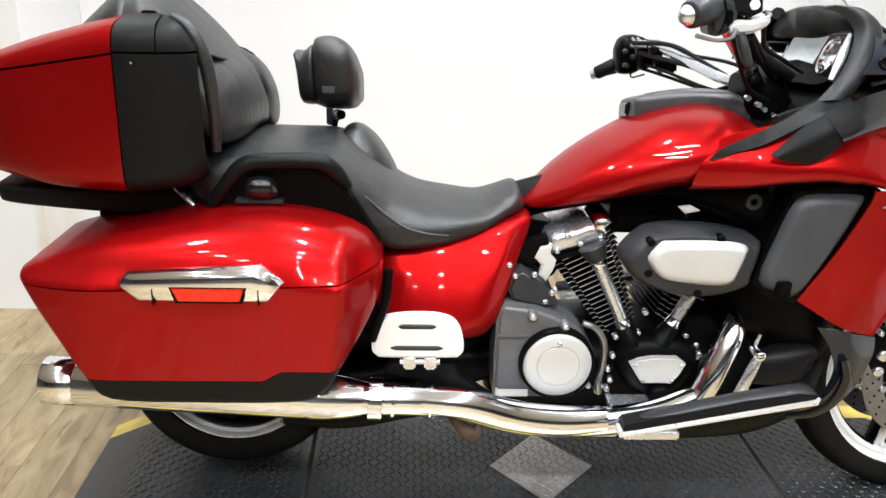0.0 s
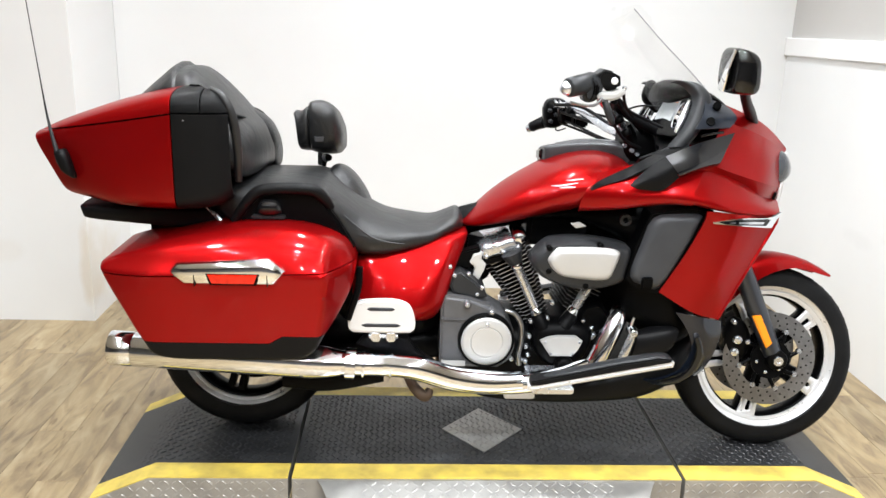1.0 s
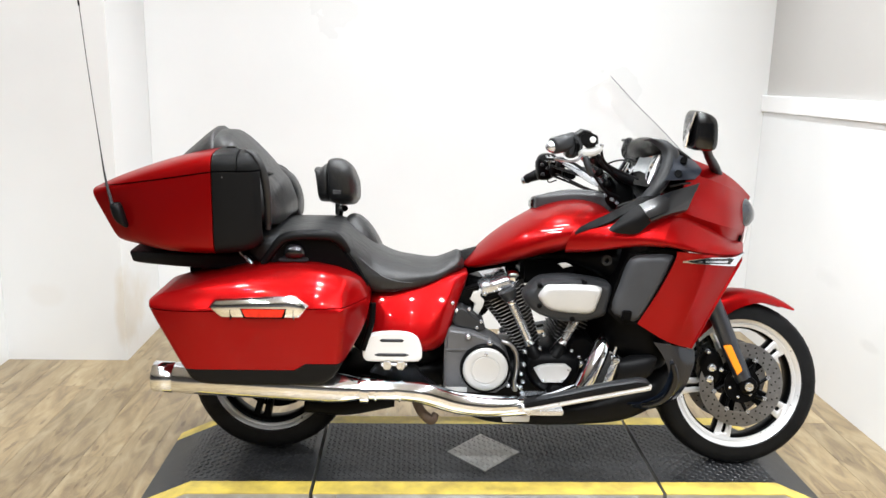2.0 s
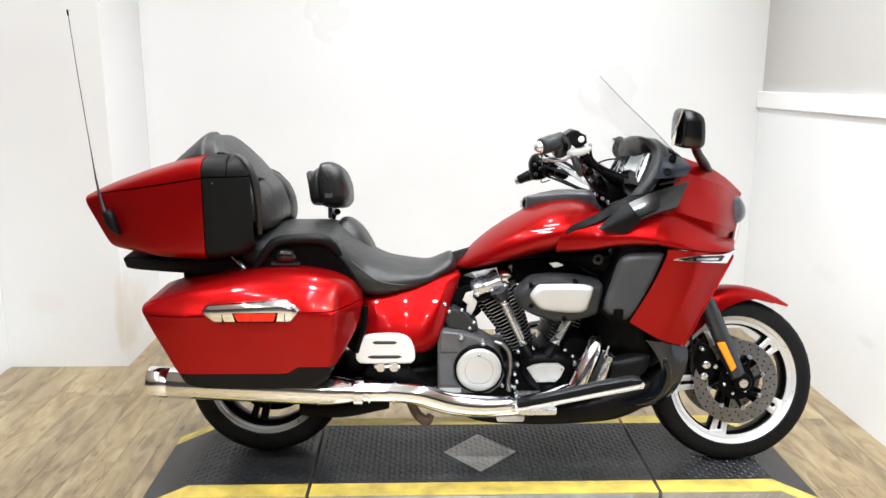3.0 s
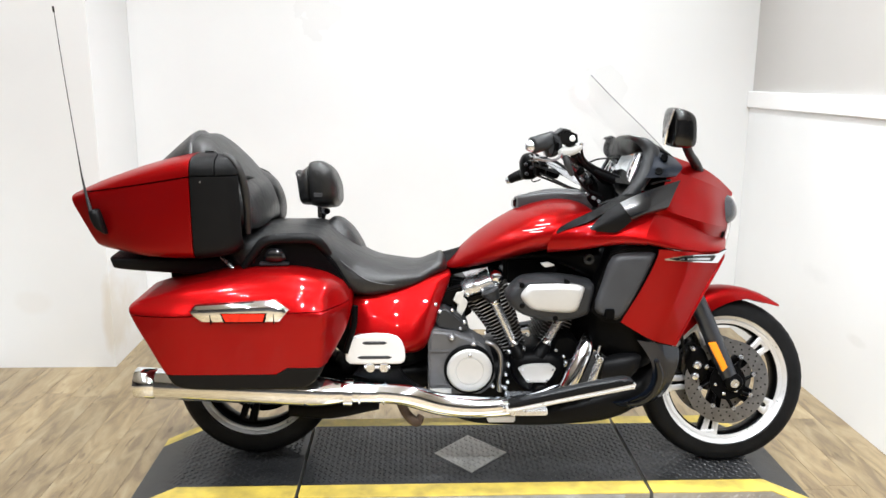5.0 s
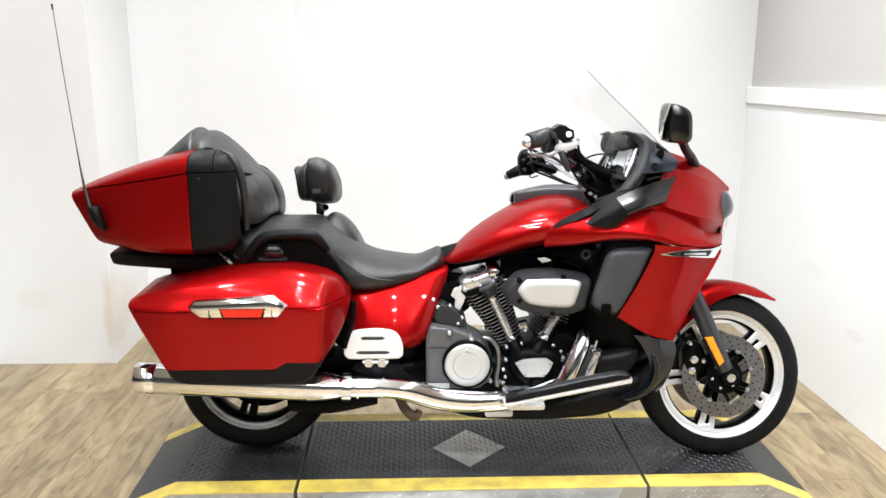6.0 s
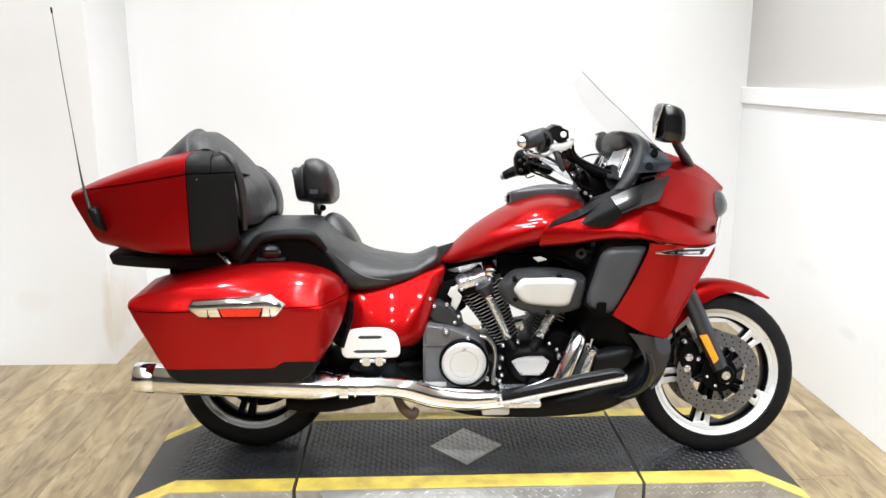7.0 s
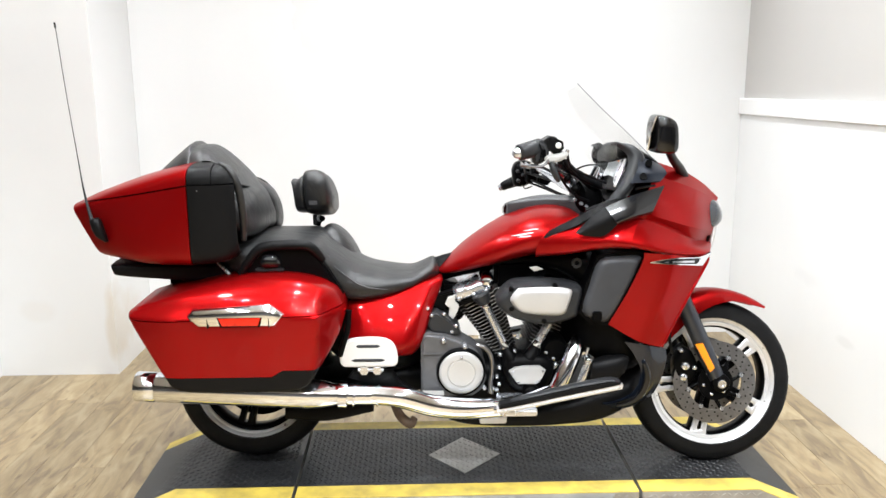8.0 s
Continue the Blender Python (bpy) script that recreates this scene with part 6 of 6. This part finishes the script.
part("lever", tube([(1.040, -0.285, 1.190), (1.048, -0.291, 1.166), (1.059, -0.290, 1.142), (1.066, -0.285, 1.130)], [0.009, 0.0105, 0.0095, 0.006], 12), GREY_PLASTIC, bar, "dark plastic sleeve on the brake hose")
part("lever_blade", tube([(1.030, -0.290, 1.196), (1.010, -0.315, 1.183), (0.975, -0.338, 1.182), (0.935, -0.352, 1.190)], [0.0045, 0.004, 0.0038, 0.0045], 10), STEEL, bar, "grey brake lever blade")

part("lever_screw", rod((1.090, -0.27, 1.214), (1.094, -0.275, 1.228), 0.006, seg=10), SATIN_CHROME, bar)
for x, y, z in ((1.030, 0.47, 1.074), (1.052, 0.46, 1.060), (1.034, 0.465, 1.036)):
    part("switch_button", rod((x, y + 0.03, z), (x, y, z), 0.008, 0.007, 10, 0.002), GREY_PLASTIC, bar, "grey thumb button")
part("lever", tube([(1.082, 0.504, 1.037), (1.044, 0.616, 1.002), (0.994, 0.7, 0.972)], [0.008, 0.007, 0.006], 10), ENGINE_BLACK, bar, "black clutch lever")
part("riser_clamp", hull([(1.16, 1.085, 1.17, 1.0, 0.05, 3), (1.19, 1.10, 1.20, 0.98, 0.07, 3), (1.235, 1.10, 1.245, 0.98, 0.07, 3), (1.26, 1.07, 1.27, 0.99, 0.05, 3)], 20, 3), ENGINE_BLACK, bar, "black riser clamp")
part("riser", tube([(1.16, -0.068, 1.102), (1.194, -0.053, 1.047), (1.218, -0.046, 0.998)], [0.016, 0.018, 0.02], 12), ENGINE_BLACK, bar, "black riser")
part("lever_hose", tube([(1.078, -0.235, 1.186), (1.102, -0.14, 1.160), (1.148, -0.10, 1.139), (1.195, -0.09, 1.113), (1.245, -0.08, 1.088)], [0.010, 0.013, 0.014, 0.015, 0.015], 12), BLACK_PLASTIC, bar, "black loom sleeve along the bar")
for k, pts in enumerate((
        [(1.034, -0.251, 1.207), (1.081, -0.182, 1.143), (1.147, -0.106, 1.065), (1.225, -0.061, 1.027)],
        [(1.044, -0.236, 1.228), (1.111, -0.167, 1.179), (1.186, -0.091, 1.116), (1.255, -0.061, 1.077)],
        [(1.064, -0.236, 1.249), (1.111, -0.167, 1.169), (1.195, -0.076, 1.097), (1.273, -0.038, 1.028)],
        [(1.072, 0.504, 1.042), (1.097, 0.35, 1.042), (1.159, 0.168, 1.023), (1.22, 0.06, 1.02)],
        [(1.062, 0.518, 1.031), (1.107, 0.364, 1.026), (1.17, 0.168, 1.013), (1.22, 0.05, 1)],
        [(1.1, 0.42, 1.097), (1.145, 0.28, 1.09), (1.209, 0.14, 1.085), (1.26, 0.05, 1.05)],
        [(1.165, 0.05, 1.11), (1.185, 0.02, 1.135), (1.22, 0, 1.15), (1.27, 0, 1.15)],
        [(1.094, -0.262, 1.220), (1.106, -0.235, 1.186), (1.130, -0.200, 1.157), (1.187, -0.160, 1.131), (1.26, -0.10, 1.10)],
        [(1.041, 0.45, 1.100), (1.103, 0.30, 1.110), (1.169, 0.20, 1.073), (1.232, 0.10, 1.035)],
        [(1.060, 0.44, 1.075), (1.124, 0.25, 1.068), (1.196, 0.15, 1.048), (1.250, 0.08, 1.025)])):
    part("cable", tube(pts, (0.0045, 0.0065, 0.0065, 0.0045, 0.0045, 0.0045, 0.003, 0.0045, 0.006, 0.006)[k], 8), RUBBER, bar, "black control cable")
for p, q in (((1.118, -0.120, 1.130), (1.128, -0.128, 1.112)), ((1.150, -0.095, 1.090), (1.160, -0.100, 1.072)), ((1.080, 0.40, 1.086), (1.094, 0.37, 1.082))):
    part("cable_clip", rod(p, q, 0.016, 0.016, 14, 0.003), ENGINE_BLACK, bar, "black cable clip")
for k in range(5):
    a = 1.16 + 0.02 * k
    part("fastener", rod((a, -0.07 - 0.012 * (k % 2), 1.04 - 0.012 * k), (a, -0.085 - 0.012 * (k % 2), 1.04 - 0.012 * k), 0.006, seg=8), SATIN_CHROME, bar)

# -- luggage fittings --
def grab_rail(s):
    rail = part("grab_rail", sided(tube([(0.050, -0.290, 0.842), (0.080, -0.298, 0.885), (0.112, -0.300, 0.921), (0.155, -0.300, 0.934), (0.245, -0.300, 0.936), (0.275, -0.296, 0.928), (0.296, -0.286, 0.905), (0.31, -0.270, 0.880)], [0.012, 0.014, 0.016, 0.017, 0.017, 0.017, 0.015, 0.012], 14, flat=1.1), s), SATIN_BLACK, bike, "black passenger grab rail")
    part("side_panel", sided(plate([(0.06, 0.842), (0.09, 0.888), (0.13, 0.925), (0.25, 0.930), (0.285, 0.910), (0.33, 0.85), (0.375, 0.77), (0.36, 0.75), (0.28, 0.80), (0.10, 0.82)], -0.291, -0.18, 0.008), s), ENGINE_BLACK, rail, "black panel under the seat")


grab_rail(-1)
part("lock_knob", hull([(0.115, 0.885, 0.115, 0.868, 0.012, 2.4), (0.13, 0.905, 0.13, 0.862, 0.025, 2.6), (0.165, 0.905, 0.165, 0.862, 0.025, 2.6), (0.182, 0.890, 0.182, 0.868, 0.012, 2.4)], 18, 4, -0.298), GLOSS_BLACK, bike, "glossy black latch knob")
part("knob_base", box(0.10, 0.19, -0.312, -0.24, 0.852, 0.862, 0.003), GREY_PLASTIC, bike, "latch base plate")
part("rack_brace", tube([(-0.03, -0.25, 0.868), (0.0, -0.262, 0.842), (0.02, -0.268, 0.82)], 0.006, 10), SATIN_CHROME, bike, "silver rack brace")
for x, z in ((-0.048, 1.122), (-0.067, 1.002)):
    part("rivet", rod((x, -0.374, z), (x, -0.384, z), 0.0035, 0.003, 10, 0.001), STEEL, trunk)
part("piping", tube([(0.010, -0.318, 1.196), (0.042, -0.330, 1.176), (0.066, -0.330, 1.120), (0.074, -0.322, 1.03), (0.070, -0.308, 0.955)], [0.008, 0.012, 0.013, 0.012, 0.009], 14), LEATHER, trunk, "black padded edge piping")
part("strap_tag", box(-0.052, -0.024, -0.290, -0.262, 1.196, 1.203, 0.002), GLOSS_BLACK, trunk, "small black strap")
ant = part("antenna", tube([(-0.388, -0.300, 0.975), (-0.400, -0.296, 1.01), (-0.424, -0.278, 1.10), (-0.440, -0.266, 1.22), (-0.465, -0.247, 1.43), (-0.484, -0.232, 1.62)], [0.008, 0.007, 0.0035, 0.0016, 0.0013, 0.0012], 8), GREY_PLASTIC, bike, "thin black whip antenna")
part("antenna_base", hull([(-0.410, 1.022, -0.402, 0.985, 0.012, 3), (-0.398, 1.026, -0.390, 0.965, 0.020, 3), (-0.380, 1.024, -0.368, 0.950, 0.020, 3), (-0.368, 0.99, -0.360, 0.95, 0.010, 3)], 16, 3, -0.290), BLACK_PLASTIC, ant, "black antenna mount")
part("antenna_tip", rod((-0.483, -0.233, 1.605), (-0.485, -0.232, 1.622), 0.003, seg=8), GLOSS_BLACK, ant)
part("tail_lamp", hull([(-0.497, 1.030, -0.424, 0.905, 0.17, 5), (-0.490, 1.034, -0.417, 0.90, 0.185, 5), (-0.46, 1.04, -0.40, 0.90, 0.19, 5)], 24, 2), RED_LENS, trunk, "wide red tail lamp")
part("bag_seal", tube([(0.392, -0.31, 0.722), (0.388, -0.315, 0.66), (0.372, -0.318, 0.61), (0.36, -0.315, 0.57)], 0.010, 10), ENGINE_BLACK, bike, "black rubber bag seal")


# ---- floor planks, the pieces of the floor ----
PW, PL = 0.125, 0.95
rng = random.Random(11)
meshes = {}
FX0, FX1, FY0 = X0, X1, -2.6       # the stretch laid plank by plank
xs = int((FX1 - FX0) / PW) + 1
for i in range(xs):
    x0, x1 = FX0 + i * PW, min(FX0 + (i + 1) * PW, FX1)
    y = FY0 - rng.random() * PL
    while y < YB:
        a, b = max(y, FY0), min(y + PL, YB)
        y += PL
        if b - a < 0.02 or x1 - x0 < 0.01:
            continue
        key = (round(x1 - x0, 3), round(b - a, 3))
        if key not in meshes:
            h, w, e = (b - a) / 2 - 0.0002, (x1 - x0) / 2 - 0.0002, 0.0005
            me = bpy.data.meshes.new("plank")
            me.from_pydata([(-h, -w, -0.003), (h, -w, -0.003), (h, w, -0.003), (-h, w, -0.003), (-h + e, -w + e, 0), (h - e, -w + e, 0), (h - e, w - e, 0), (-h + e, w - e, 0)], [],
                           [(4, 5, 6, 7), (0, 1, 5, 4), (1, 2, 6, 5), (2, 3, 7, 6), (3, 0, 4, 7)])
            me.materials.append(WOOD)
            meshes[key] = me
        ob = new("plank", meshes[key])
        ob.matrix_basis = pose((x0 + x1) / 2, (a + b) / 2, 0, 0, 0, 90)
        ob.parent = floor

rest_planks = bmesh.new()
for i in range(int((SX1 - SX0) / PW) + 1):
    x0, x1 = SX0 + i * PW, min(SX0 + (i + 1) * PW, SX1) - 0.001
    y = YF - rng.random() * PL
    end = YL if x1 < X0 else YO
    while y < end:
        a, b = max(y, YF), min(y + PL, end) - 0.001
        y += PL
        if FX0 - PW < x0 < FX1 and b > FY0:
            b = min(b, FY0)
        if b - a < 0.02 or x1 - x0 < 0.01:
            continue
        rest_planks.faces.new([rest_planks.verts.new(p) for p in ((x0, a, -0.001), (x1, a, -0.001), (x1, b, -0.001), (x0, b, -0.001))])
# Planks out of view, added to carry the floor on under the showroom.
part("planks_beyond", rest_planks, WOOD_PLAIN, floor, "unseen wood-look planks added for the showroom", 0, "stuff")
